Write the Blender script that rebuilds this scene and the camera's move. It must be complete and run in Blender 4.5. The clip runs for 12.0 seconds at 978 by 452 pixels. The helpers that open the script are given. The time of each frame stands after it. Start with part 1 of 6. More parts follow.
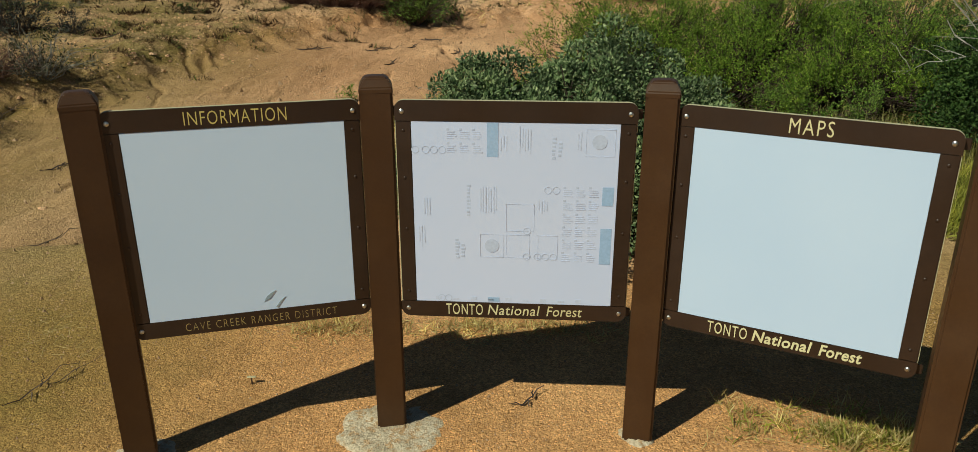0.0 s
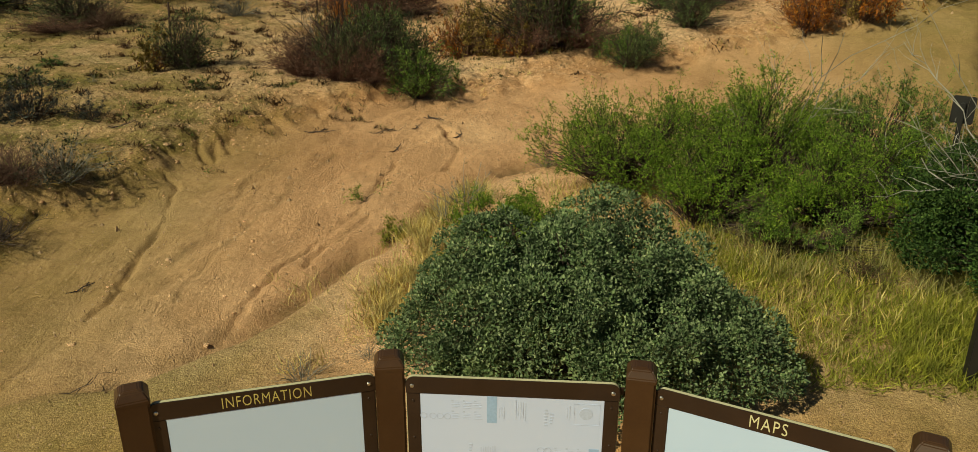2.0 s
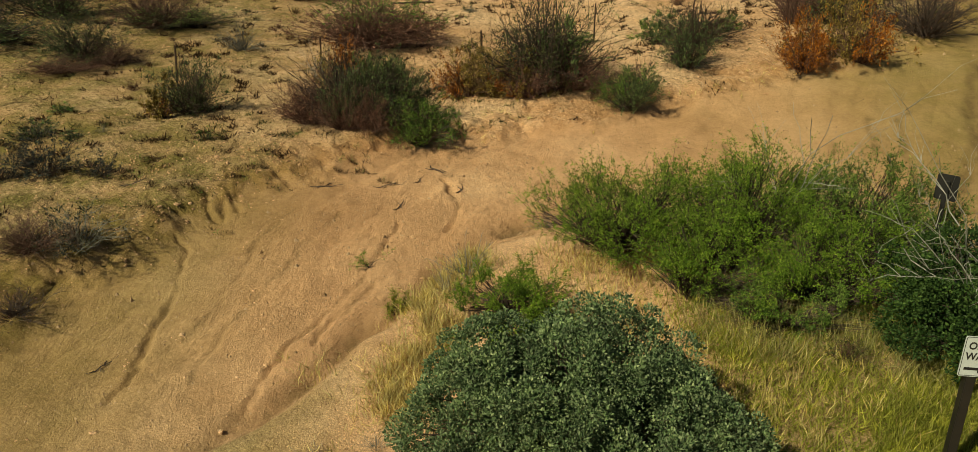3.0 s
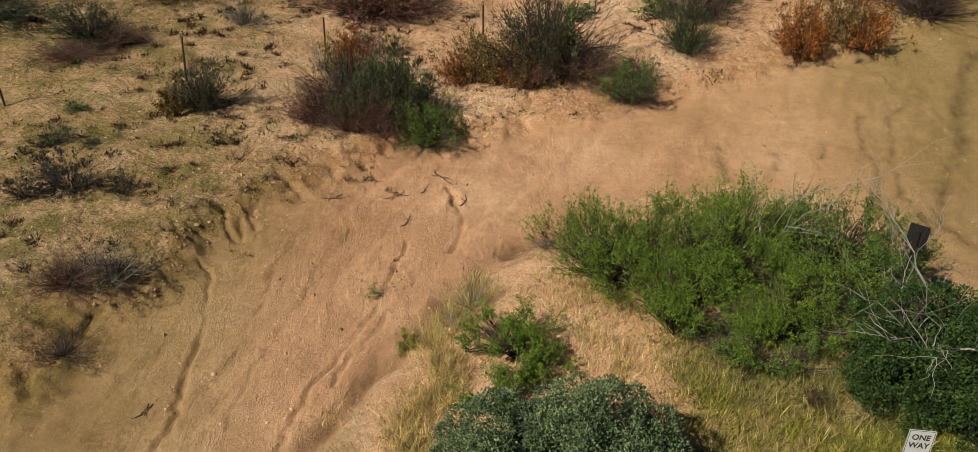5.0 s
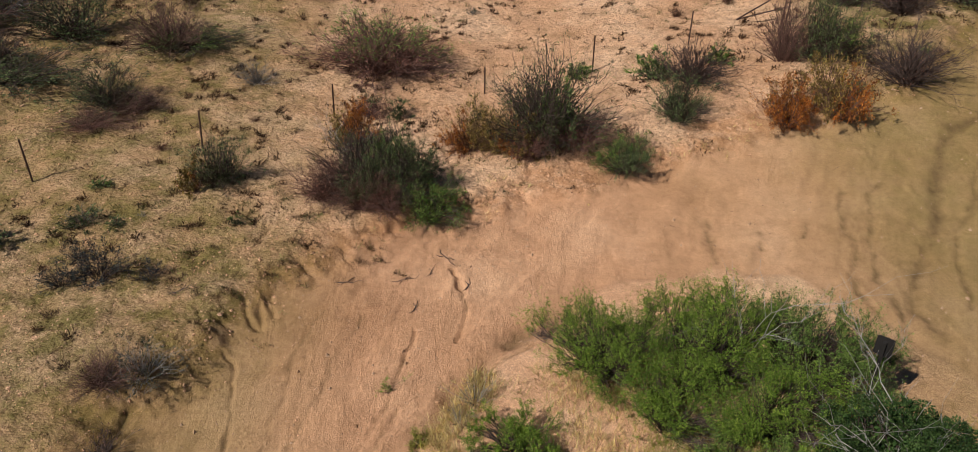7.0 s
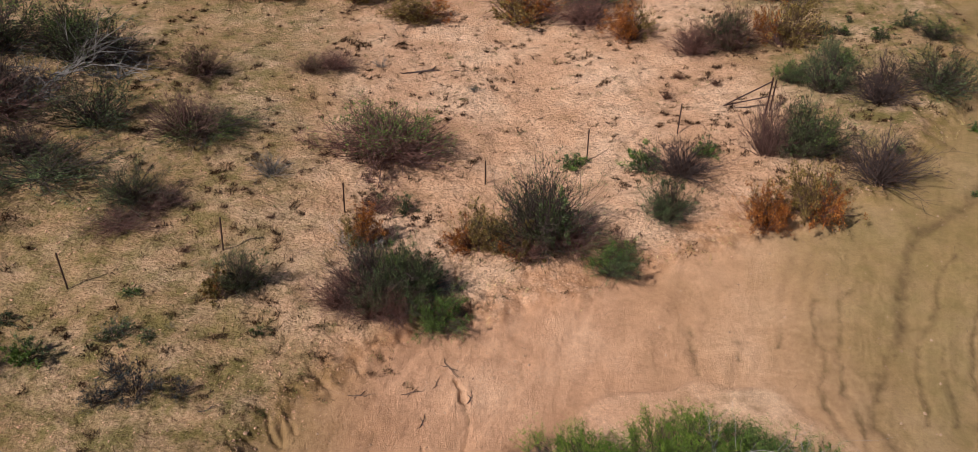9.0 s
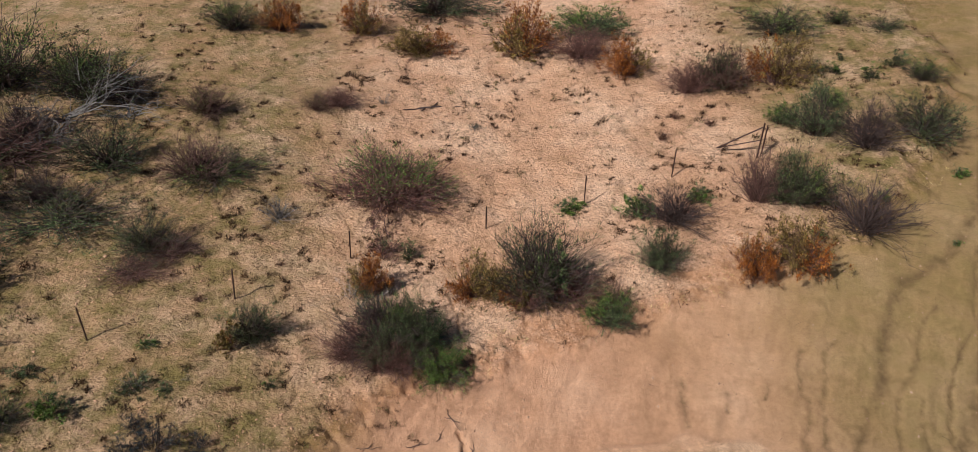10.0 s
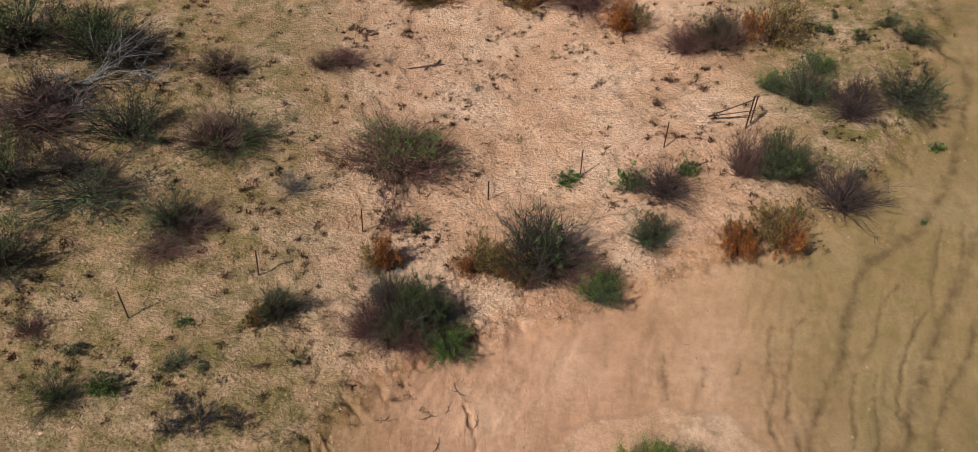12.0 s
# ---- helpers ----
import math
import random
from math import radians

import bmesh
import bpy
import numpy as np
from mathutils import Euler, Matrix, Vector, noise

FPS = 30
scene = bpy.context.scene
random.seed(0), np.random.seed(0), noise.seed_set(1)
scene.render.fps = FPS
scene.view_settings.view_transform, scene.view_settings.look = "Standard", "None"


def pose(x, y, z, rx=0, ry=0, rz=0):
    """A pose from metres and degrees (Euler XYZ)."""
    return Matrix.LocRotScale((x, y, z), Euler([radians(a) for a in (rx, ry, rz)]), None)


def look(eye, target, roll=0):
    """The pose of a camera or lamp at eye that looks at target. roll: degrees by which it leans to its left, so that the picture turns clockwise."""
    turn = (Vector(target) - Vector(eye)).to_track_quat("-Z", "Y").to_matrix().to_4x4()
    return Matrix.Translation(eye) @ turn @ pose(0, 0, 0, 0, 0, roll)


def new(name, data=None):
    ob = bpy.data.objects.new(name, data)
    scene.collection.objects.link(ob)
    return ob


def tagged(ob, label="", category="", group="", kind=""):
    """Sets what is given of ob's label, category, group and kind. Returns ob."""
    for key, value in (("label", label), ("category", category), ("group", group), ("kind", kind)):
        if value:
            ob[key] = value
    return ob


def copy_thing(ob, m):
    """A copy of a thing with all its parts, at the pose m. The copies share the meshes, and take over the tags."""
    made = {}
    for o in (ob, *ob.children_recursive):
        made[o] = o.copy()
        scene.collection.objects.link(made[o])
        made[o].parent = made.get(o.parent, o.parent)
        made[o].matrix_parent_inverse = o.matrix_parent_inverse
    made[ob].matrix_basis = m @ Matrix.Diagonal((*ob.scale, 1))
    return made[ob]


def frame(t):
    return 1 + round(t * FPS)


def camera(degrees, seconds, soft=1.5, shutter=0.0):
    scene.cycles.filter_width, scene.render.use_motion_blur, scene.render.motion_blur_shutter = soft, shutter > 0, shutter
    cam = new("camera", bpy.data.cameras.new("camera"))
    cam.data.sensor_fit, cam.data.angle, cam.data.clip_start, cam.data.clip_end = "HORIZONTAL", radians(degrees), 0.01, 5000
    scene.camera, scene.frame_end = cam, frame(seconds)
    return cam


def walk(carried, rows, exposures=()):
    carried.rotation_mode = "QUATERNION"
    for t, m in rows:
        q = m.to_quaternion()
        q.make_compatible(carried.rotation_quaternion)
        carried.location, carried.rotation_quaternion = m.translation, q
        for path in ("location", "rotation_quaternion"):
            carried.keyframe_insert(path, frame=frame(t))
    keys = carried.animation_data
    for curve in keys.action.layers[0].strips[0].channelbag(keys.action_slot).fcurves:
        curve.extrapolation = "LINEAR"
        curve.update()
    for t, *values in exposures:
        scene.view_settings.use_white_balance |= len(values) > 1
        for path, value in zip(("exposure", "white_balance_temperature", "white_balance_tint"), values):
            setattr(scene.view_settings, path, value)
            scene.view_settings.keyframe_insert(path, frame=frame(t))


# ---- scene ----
cam = camera(64.0, 12.0, soft=0.75)
METRES, EYE, TILT, LEAN, TURN = 16.0, 2.56, -20.3, 0.0, 0.0
ROWS = [
    (0.0, 0.0, 0.0, 0.0, 0.0, 0.0, 0.0),
    (0.5, 0.0002, -0.0033, 0.0094, 0.01, -0.01, -0.02),
    (1.0, 0.0003, -0.0096, 0.0271, 0.03, -0.03, -0.06),
    (1.5, 0.0001, -0.0197, 0.055, 0.03, -0.08, -0.12),
    (2.0, -0.0, -0.0323, 0.0889, 0.03, -0.13, -0.19),
    (2.5, -0.0005, -0.0447, 0.1229, -0.01, -0.22, -0.23),
    (3.0, -0.0017, -0.0569, 0.1578, -0.02, -0.64, -0.29),
    (3.5, -0.0031, -0.0682, 0.1915, -0.01, -1.84, -0.31),
    (5.5, -0.0063, -0.1092, 0.3263, -0.03, -9.01, -0.42),
    (6.0, -0.0079, -0.1196, 0.3573, -0.05, -9.1, -0.44),
    (6.5, -0.0097, -0.1316, 0.3929, -0.08, -9.21, -0.47),
    (7.0, -0.0115, -0.1448, 0.4324, -0.12, -9.33, -0.52),
    (9.0, -0.0169, -0.2099, 0.6263, -0.2, -9.88, -0.72),
    (9.5, -0.0201, -0.2285, 0.6846, -0.26, -10.05, -0.78),
    (10.0, -0.0232, -0.2477, 0.7392, -0.3, -10.44, -0.84),
    (10.5, -0.0259, -0.2648, 0.7902, -0.32, -11.95, -0.89),
    (11.0, -0.029, -0.2813, 0.8436, -0.34, -13.95, -0.92),
    (11.5, -0.032, -0.2968, 0.8983, -0.37, -16.14, -0.98),
    (12.0, -0.0353, -0.3128, 0.9488, -0.4, -18.93, -1.03),
]
LIGHT = [(0.0, -0.08, 6500, -8), (1.4, -0.13, 7000, -11), (2.3, -0.07, 7900, -13), (3.5, 0.01, 7900, -8), (4.4, 0.04, 7000, 3), (5.5, 0.04, 6420, 9), (9.0, 0.06, 5830, 20), (12.0, 0.04, 5680, 15)]
walk(cam, [(t, pose(0, 0, EYE, TILT, LEAN, TURN) @ pose(METRES * x, METRES * y, METRES * z, 90 + pitch, roll, yaw))
           for t, x, y, z, yaw, pitch, roll in ROWS], LIGHT)

# ---- sky and sun: 43 degrees high, behind the viewer's left shoulder ----
SUN_AZ, SUN_EL = radians(231), radians(43)
world = bpy.data.worlds.new("sky")
scene.world = world
world.use_nodes = True
wn = world.node_tree
sky = wn.nodes.new("ShaderNodeTexSky")
sky.sky_type, sky.sun_disc = "NISHITA", False
sky.sun_elevation, sky.sun_rotation = SUN_EL, SUN_AZ
sky.air_density, sky.dust_density = 0.55, 0.1
wn.links.new(sky.outputs[0], wn.nodes["Background"].inputs[0])
wn.nodes["Background"].inputs[1].default_value = 0.05
sun_data = bpy.data.lights.new("sun", "SUN")
sun_data.energy, sun_data.angle, sun_data.color = 5.0, radians(0.55), (1.0, 0.93, 0.82)
sun = new("sun", sun_data)
sun_way = Vector((math.sin(SUN_AZ) * math.cos(SUN_EL), math.cos(SUN_AZ) * math.cos(SUN_EL), math.sin(SUN_EL)))
sun.matrix_world = look(sun_way * 60, (0, 0, 0))


# ---- materials ----
class Nodes:
    """A node material being wired."""

    def __init__(self, name):
        self.mat = bpy.data.materials.new(name)
        self.mat.use_nodes = True
        self.tree = self.mat.node_tree
        self.bsdf = self.tree.nodes["Principled BSDF"]

    def add(self, kind, **values):
        node = self.tree.nodes.new(kind)
        for key, value in values.items():
            node.inputs[key.replace("_", " ")].default_value = value
        return node

    def link(self, a, b):
        self.tree.links.new(a, b)

    def coords(self):
        return self.add("ShaderNodeTexCoord").outputs["Object"]

    def noise(self, scale, detail=4.0, rough=0.55, at=None):
        node = self.add("ShaderNodeTexNoise", Scale=scale, Detail=detail, Roughness=rough)
        self.link(at or self.coords(), node.inputs["Vector"])
        return node.outputs["Fac"]

    def ramp(self, fac, stops):
        node = self.add("ShaderNodeValToRGB")
        bar = node.color_ramp.elements
        while len(bar) < len(stops):
            bar.new(0.5)
        for el, (p, c) in zip(bar, stops):
            el.position, el.color = p, (*c, 1)
        self.link(fac, node.inputs[0])
        return node.outputs[0]

    def mix(self, fac, a, b, how="MIX"):
        node = self.add("ShaderNodeMix")
        node.data_type, node.blend_type = "RGBA", how
        for value, slot in ((fac, 0), (a, 6), (b, 7)):
            if isinstance(value, (int, float)):
                node.inputs[slot].default_value = value
            elif isinstance(value, tuple):
                node.inputs[slot].default_value = (*value, 1)
            else:
                self.link(value, node.inputs[slot])
        return node.outputs[2]

    def math(self, how, a, b):
        node = self.add("ShaderNodeMath")
        node.operation = how
        for slot, value in enumerate((a, b)):
            if isinstance(value, (int, float)):
                node.inputs[slot].default_value = value
            else:
                self.link(value, node.inputs[slot])
        return node.outputs[0]

    def span(self, fac, lo, hi):
        node = self.add("ShaderNodeMapRange")
        node.inputs[1].default_value, node.inputs[2].default_value = lo, hi
        self.link(fac, node.inputs[0])
        return node.outputs[0]

    def bump(self, fac, strength, distance):
        node = self.add("ShaderNodeBump", Strength=strength, Distance=distance)
        self.link(fac, node.inputs["Height"])
        self.link(node.outputs[0], self.bsdf.inputs["Normal"])

    def done(self, colour, rough=0.8, metal=0.0, spec=0.5):
        if isinstance(colour, tuple):
            self.bsdf.inputs["Base Color"].default_value = (*colour, 1)
        else:
            self.link(colour, self.bsdf.inputs["Base Color"])
        self.bsdf.inputs["Roughness"].default_value = rough
        self.bsdf.inputs["Metallic"].default_value = metal
        self.bsdf.inputs["Specular IOR Level"].default_value = spec
        return self.mat


def soil_material():
    """Decomposed granite: pinkish on the beaten track, yellower on the hillside, grit at three sizes, litter, dark
    ruts, rill shade and side falloff painted in.
    """
    n = Nodes("soil")
    at = n.coords()
    broad = n.noise(0.35, 5, 0.6, at)
    patch = n.noise(1.7, 6, 0.65, at)
    clod = n.noise(9, 6, 0.72, at)
    grit = n.noise(38, 4, 0.7, at)
    fine = n.noise(150, 3, 0.7, at)
    mask = n.add("ShaderNodeAttribute")
    mask.attribute_name = "cover"
    parts = n.add("ShaderNodeSeparateColor")
    n.link(mask.outputs["Color"], parts.inputs[0])
    track, shade_and_ruts, moss_vignette, wild = parts.outputs[0], parts.outputs[1], parts.outputs[2], mask.outputs["Alpha"]
    flow = n.add("ShaderNodeMapping")
    flow.inputs["Rotation"].default_value = (0, 0, radians(28))
    flow.inputs["Scale"].default_value = (1.0, 0.33, 1.0)
    n.link(at, flow.inputs["Vector"])
    streak = n.add("ShaderNodeTexNoise", Scale=1.7, Detail=3.0, Roughness=0.5, Distortion=1.2)
    n.link(flow.outputs[0], streak.inputs["Vector"])
    streak = streak.outputs["Fac"]
    comb = n.add("ShaderNodeMapping")
    comb.inputs["Rotation"].default_value = (0, 0, radians(40))
    comb.inputs["Scale"].default_value = (1.0, 0.3, 1.0)
    n.link(at, comb.inputs["Vector"])
    rake = n.add("ShaderNodeTexNoise", Scale=4.2, Detail=8.0, Roughness=0.76, Distortion=0.5)
    n.link(comb.outputs[0], rake.inputs["Vector"])
    washed = n.add("ShaderNodeAttribute")
    washed.attribute_name = "wash"
    rake, washed = rake.outputs["Fac"], washed.outputs["Fac"]
    hill = n.ramp(broad, [(0.3, (0.50, 0.295, 0.168)), (0.47, (0.63, 0.39, 0.236)), (0.62, (0.74, 0.50, 0.325))])
    road = n.ramp(broad, [(0.3, (0.43, 0.238, 0.125)), (0.5, (0.545, 0.313, 0.173)), (0.72, (0.65, 0.40, 0.235))])
    near = n.add("ShaderNodeAttribute")
    near.attribute_name = "yard"
    yard = n.ramp(broad, [(0.3, (0.43, 0.23, 0.098)), (0.5, (0.55, 0.302, 0.132)), (0.7, (0.64, 0.375, 0.178))])
    col = n.mix(track, n.mix(near.outputs["Fac"], hill, yard), road)
    col = n.mix(n.math("MULTIPLY", n.span(patch, 0.50, 0.72), n.math("SUBTRACT", 1.0, n.math("MULTIPLY", track, 0.7))), col, n.mix(0.55, col, (0.224, 0.136, 0.0595)))
    col = n.mix(n.math("MULTIPLY", track, n.span(streak, 0.50, 0.70)), col, n.mix(0.16, col, (0.252, 0.14, 0.063)))
    col = n.mix(n.math("MULTIPLY", washed, 0.42), col, n.ramp(rake, [(0.36, (0.72, 0.67, 0.62)), (0.5, (1, 1, 1)), (0.66, (1.14, 1.13, 1.12))]), "MULTIPLY")
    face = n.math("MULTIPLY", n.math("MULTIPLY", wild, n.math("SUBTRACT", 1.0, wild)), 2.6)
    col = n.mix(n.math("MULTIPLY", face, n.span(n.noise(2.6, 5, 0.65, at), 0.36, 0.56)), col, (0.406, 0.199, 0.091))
    patchy = n.math("MULTIPLY", n.math("SUBTRACT", 1.0, n.span(n.noise(1.3, 7, 0.72, at), 0.40, 0.60)), n.math("ADD", 0.12, n.math("MULTIPLY", wild, 0.43)))
    # olive moss, deepened to paint the lens's edge darkening into the soil
    moss_and_falloff = n.math("MULTIPLY", moss_vignette, n.math("SUBTRACT", n.math("ADD", 0.78, n.math("MULTIPLY", wild, 0.22)), patchy))
    col = n.mix(n.math("MULTIPLY", moss_and_falloff, 0.85), col, (0.119, 0.118, 0.021))
    litter = n.math("MULTIPLY", n.span(n.noise(5.5, 7, 0.8, at), 0.54, 0.61), n.span(n.noise(0.7, 4, 0.6, at), 0.40, 0.58))
    col = n.mix(n.math("MULTIPLY", n.math("MULTIPLY", litter, wild), 0.85), col, (0.084, 0.049, 0.021))
    # shade painted into rills and gullies, plus the dark soil of ruts and scarp
    col = n.mix(n.math("MULTIPLY", shade_and_ruts, n.span(patch, 0.30, 0.55)), col, (0.133, 0.0875, 0.0385))
    grain = n.add("ShaderNodeTexVoronoi", Scale=110.0)
    pebble = n.add("ShaderNodeTexVoronoi", Scale=55.0)
    for cells in (grain, pebble):
        n.link(at, cells.inputs["Vector"])
    hue = n.add("ShaderNodeSeparateColor")
    n.link(grain.outputs["Color"], hue.inputs[0])
    kind = n.add("ShaderNodeSeparateColor")
    n.link(pebble.outputs["Color"], kind.inputs[0])
    speck = n.ramp(hue.outputs[0], [(0.0, (0.58, 0.50, 0.42)), (0.35, (0.88, 0.85, 0.81)), (0.75, (1.08, 1.06, 1.02)), (1.0, (1.55, 1.5, 1.38))])
    col = n.mix(n.math("SUBTRACT", 0.85, n.math("MULTIPLY", track, 0.55)), col, speck, "MULTIPLY")
    col = n.mix(n.math("SUBTRACT", 0.4, n.math("MULTIPLY", track, 0.2)), col, n.ramp(kind.outputs[0], [(0.0, (0.6, 0.5, 0.42)), (0.25, (0.92, 0.9, 0.88)), (0.8, (1.04, 1.03, 1.0)), (1.0, (1.4, 1.36, 1.28))]), "MULTIPLY")
    col = n.mix(n.math("SUBTRACT", n.math("SUBTRACT", 0.4, n.math("MULTIPLY", track, 0.15)), n.math("MULTIPLY", near.outputs["Fac"], 0.22)), col, n.ramp(clod, [(0.34, (0.55, 0.50, 0.45)), (0.48, (1, 1, 1)), (0.62, (1.3, 1.28, 1.25))]), "MULTIPLY")
    col = n.mix(0.12, col, n.ramp(fine, [(0.35, (0.6, 0.58, 0.55)), (0.6, (1.2, 1.18, 1.12))]), "MULTIPLY")
    big = n.math("MULTIPLY", clod, n.math("ADD", 0.6, n.math("MULTIPLY", wild, 0.7)))
    lump = n.math("MULTIPLY", n.noise(8, 2, 0.5, at), n.math("MULTIPLY", wild, 1.7))
    dome = n.math("ADD", n.math("MULTIPLY", grain.outputs["Distance"], -0.09), n.math("MULTIPLY", n.math("MULTIPLY", pebble.outputs["Distance"], kind.outputs[1]), -0.12))
    relief = n.math("ADD", n.math("MULTIPLY", grit, n.math("SUBTRACT", n.math("SUBTRACT", 0.35, n.math("MULTIPLY", track, 0.1)), n.math("MULTIPLY", near.outputs["Fac"], 0.2))), n.math("ADD", n.math("ADD", n.math("ADD", big, lump), n.math("ADD", n.math("MULTIPLY", n.math("MULTIPLY", streak, 0.7), track), n.math("MULTIPLY", rake, washed))), dome))
    n.bump(relief, 1.0, 0.05)
    return n.done(col, 0.95, 0, 0.15)


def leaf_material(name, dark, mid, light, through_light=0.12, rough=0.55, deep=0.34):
    """Small leaves: each one its own shade between dark and light, shaded gaps painted by noise, some daylight through
    the blade.
    """
    n = Nodes(name)
    geo = n.add("ShaderNodeNewGeometry")
    shade = n.ramp(geo.outputs["Random Per Island"], [(0.0, dark), (0.5, mid), (1.0, light)])
    # noise multiplied into the colour: painted shade between clumps, brighter lit clumps; deep is its darkest
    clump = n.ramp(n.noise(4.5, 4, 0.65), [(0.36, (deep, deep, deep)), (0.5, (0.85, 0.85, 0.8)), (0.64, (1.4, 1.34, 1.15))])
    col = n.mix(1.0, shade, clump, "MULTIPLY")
    n.done(col, rough, 0, 0.12)
    thin = n.add("ShaderNodeBsdfTranslucent")
    n.link(col, thin.inputs[0])
    both = n.add("ShaderNodeMixShader")
    both.inputs[0].default_value = through_light
    n.link(n.bsdf.outputs[0], both.inputs[1])
    n.link(thin.outputs[0], both.inputs[2])
    n.link(both.outputs[0], n.tree.nodes["Material Output"].inputs[0])
    return n.mat


def bark_material(name, a, b):
    n = Nodes(name)
    geo = n.add("ShaderNodeNewGeometry")
    col = n.mix(0.5, n.ramp(geo.outputs["Random Per Island"], [(0, a), (1, b)]), n.ramp(n.noise(14, 4), [(0.3, a), (0.7, b)]))
    n.bump(n.noise(60, 3), 0.4, 0.004)
    return n.done(col, 0.85, 0, 0.2)


def paint_material(name, base, worn, rough=0.45, spec=0.4):
    """Paint or coloured plastic with faint streaks, dust and scuffs."""
    n = Nodes(name)
    at = n.coords()
    col = n.mix(n.span(n.noise(3.5, 6, 0.65, at), 0.42, 0.75), base, worn)
    col = n.mix(0.35, col, n.ramp(n.noise(70, 3, 0.6, at), [(0.3, (0.75, 0.75, 0.75)), (0.7, (1.15, 1.15, 1.15))]), "MULTIPLY")
    n.link(n.span(n.noise(5, 5, 0.6, at), -0.6, 2.0), n.bsdf.inputs["Roughness"])
    n.bump(n.noise(120, 3, 0.6, at), 0.12, 0.002)
    mat = n.done(col, rough, 0, spec)
    return mat


def sheet_material(name, a, b, rough):
    """Smooth plastic sheet, a little uneven over a hand's width, with faint dust."""
    n = Nodes(name)
    at = n.coords()
    col = n.mix(n.span(n.noise(1.3, 2, 0.4, at), 0.35, 0.65), a, b)
    n.link(n.span(n.noise(2.5, 3, 0.5, at), -0.9, 2.6), n.bsdf.inputs["Roughness"])
    n.bump(n.noise(2.0, 2, 0.4, at), 0.05, 0.01)
    return n.done(col, rough, 0, 0.5)


SOIL = soil_material()
BROWN = paint_material("brown_plastic", (0.0238, 0.0119, 0.007), (0.035, 0.0182, 0.0112))
DULL_YELLOW = paint_material("routed_dull_yellow", (0.364, 0.28, 0.112), (0.28, 0.21, 0.091), 0.7)
POST_BROWN = paint_material("brown_paint", (0.0476, 0.0203, 0.0077), (0.063, 0.0294, 0.0119))
CREAM = paint_material("cream_core", (0.504, 0.462, 0.294), (0.42, 0.385, 0.245), 0.6)
YELLOW = paint_material("routed_yellow", (0.56, 0.462, 0.154), (0.49, 0.385, 0.14), 0.6)
PALE_YELLOW = paint_material("routed_cream", (0.602, 0.56, 0.336), (0.525, 0.462, 0.252), 0.6)
SHEET_LEFT = sheet_material("paler_acrylic", (0.535, 0.665, 0.86), (0.56, 0.68, 0.865), 0.22)
SHEET = sheet_material("white_acrylic", (0.43, 0.54, 0.71), (0.455, 0.56, 0.72), 0.22)
FILM = sheet_material("protective_film", (0.53, 0.585, 0.77), (0.51, 0.575, 0.775), 0.3)
PRINT_BLUE = paint_material("film_print_blue", (0.30, 0.43, 0.63), (0.34, 0.455, 0.645), 0.4)
PRINT_GREY = paint_material("film_print_grey", (0.455, 0.51, 0.665), (0.475, 0.53, 0.69), 0.4)
PRINT_PALE = paint_material("film_print_pale", (0.50, 0.555, 0.725), (0.515, 0.57, 0.735), 0.4)
TEAR = paint_material("torn_grey", (0.266, 0.336, 0.392), (0.308, 0.378, 0.434), 0.7)
SIGN_WHITE = paint_material("sign_white", (0.518, 0.546, 0.532), (0.462, 0.49, 0.476), 0.4)
SIGN_BLACK = paint_material("sign_black", (0.0126, 0.0126, 0.014), (0.021, 0.021, 0.021), 0.5)
DARK_BOARD = paint_material("dark_board", (0.0154, 0.014, 0.0126), (0.0245, 0.021, 0.0182), 0.7)
RUST = paint_material("rusty_steel", (0.0455, 0.0245, 0.0175), (0.084, 0.042, 0.0245), 0.75)


def steel_material():
    n = Nodes("screw_steel")
    col = n.ramp(n.noise(90, 3), [(0.3, (0.45, 0.45, 0.44)), (0.7, (0.62, 0.62, 0.60))])
    return n.done(col, 0.32, 1.0)


def concrete_material():
    n = Nodes("concrete")
    at = n.coords()
    col = n.ramp(n.noise(7, 6, 0.7, at), [(0.3, (0.36, 0.29, 0.20)), (0.5, (0.55, 0.46, 0.335)), (0.7, (0.66, 0.57, 0.44))])
    col = n.mix(n.span(n.noise(22, 5, 0.75, at), 0.50, 0.6), col, (0.462, 0.294, 0.154))
    col = n.mix(0.7, col, n.ramp(n.noise(60, 4, 0.7, at), [(0.3, (0.6, 0.58, 0.55)), (0.65, (1.2, 1.18, 1.15))]), "MULTIPLY")
    n.bump(n.noise(35, 5, 0.7, at), 0.8, 0.03)
    return n.done(col, 0.9, 0, 0.2)


STEEL = steel_material()
CONCRETE = concrete_material()
STONE = bark_material("granite_grit", (0.182, 0.091, 0.042), (0.434, 0.294, 0.182))
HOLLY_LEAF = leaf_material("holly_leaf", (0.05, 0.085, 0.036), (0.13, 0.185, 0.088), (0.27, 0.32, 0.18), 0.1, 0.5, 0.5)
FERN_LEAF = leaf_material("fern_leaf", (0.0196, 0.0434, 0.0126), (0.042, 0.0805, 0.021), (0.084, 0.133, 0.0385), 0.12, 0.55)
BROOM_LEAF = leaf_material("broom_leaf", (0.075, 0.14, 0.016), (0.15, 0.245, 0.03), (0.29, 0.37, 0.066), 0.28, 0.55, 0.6)
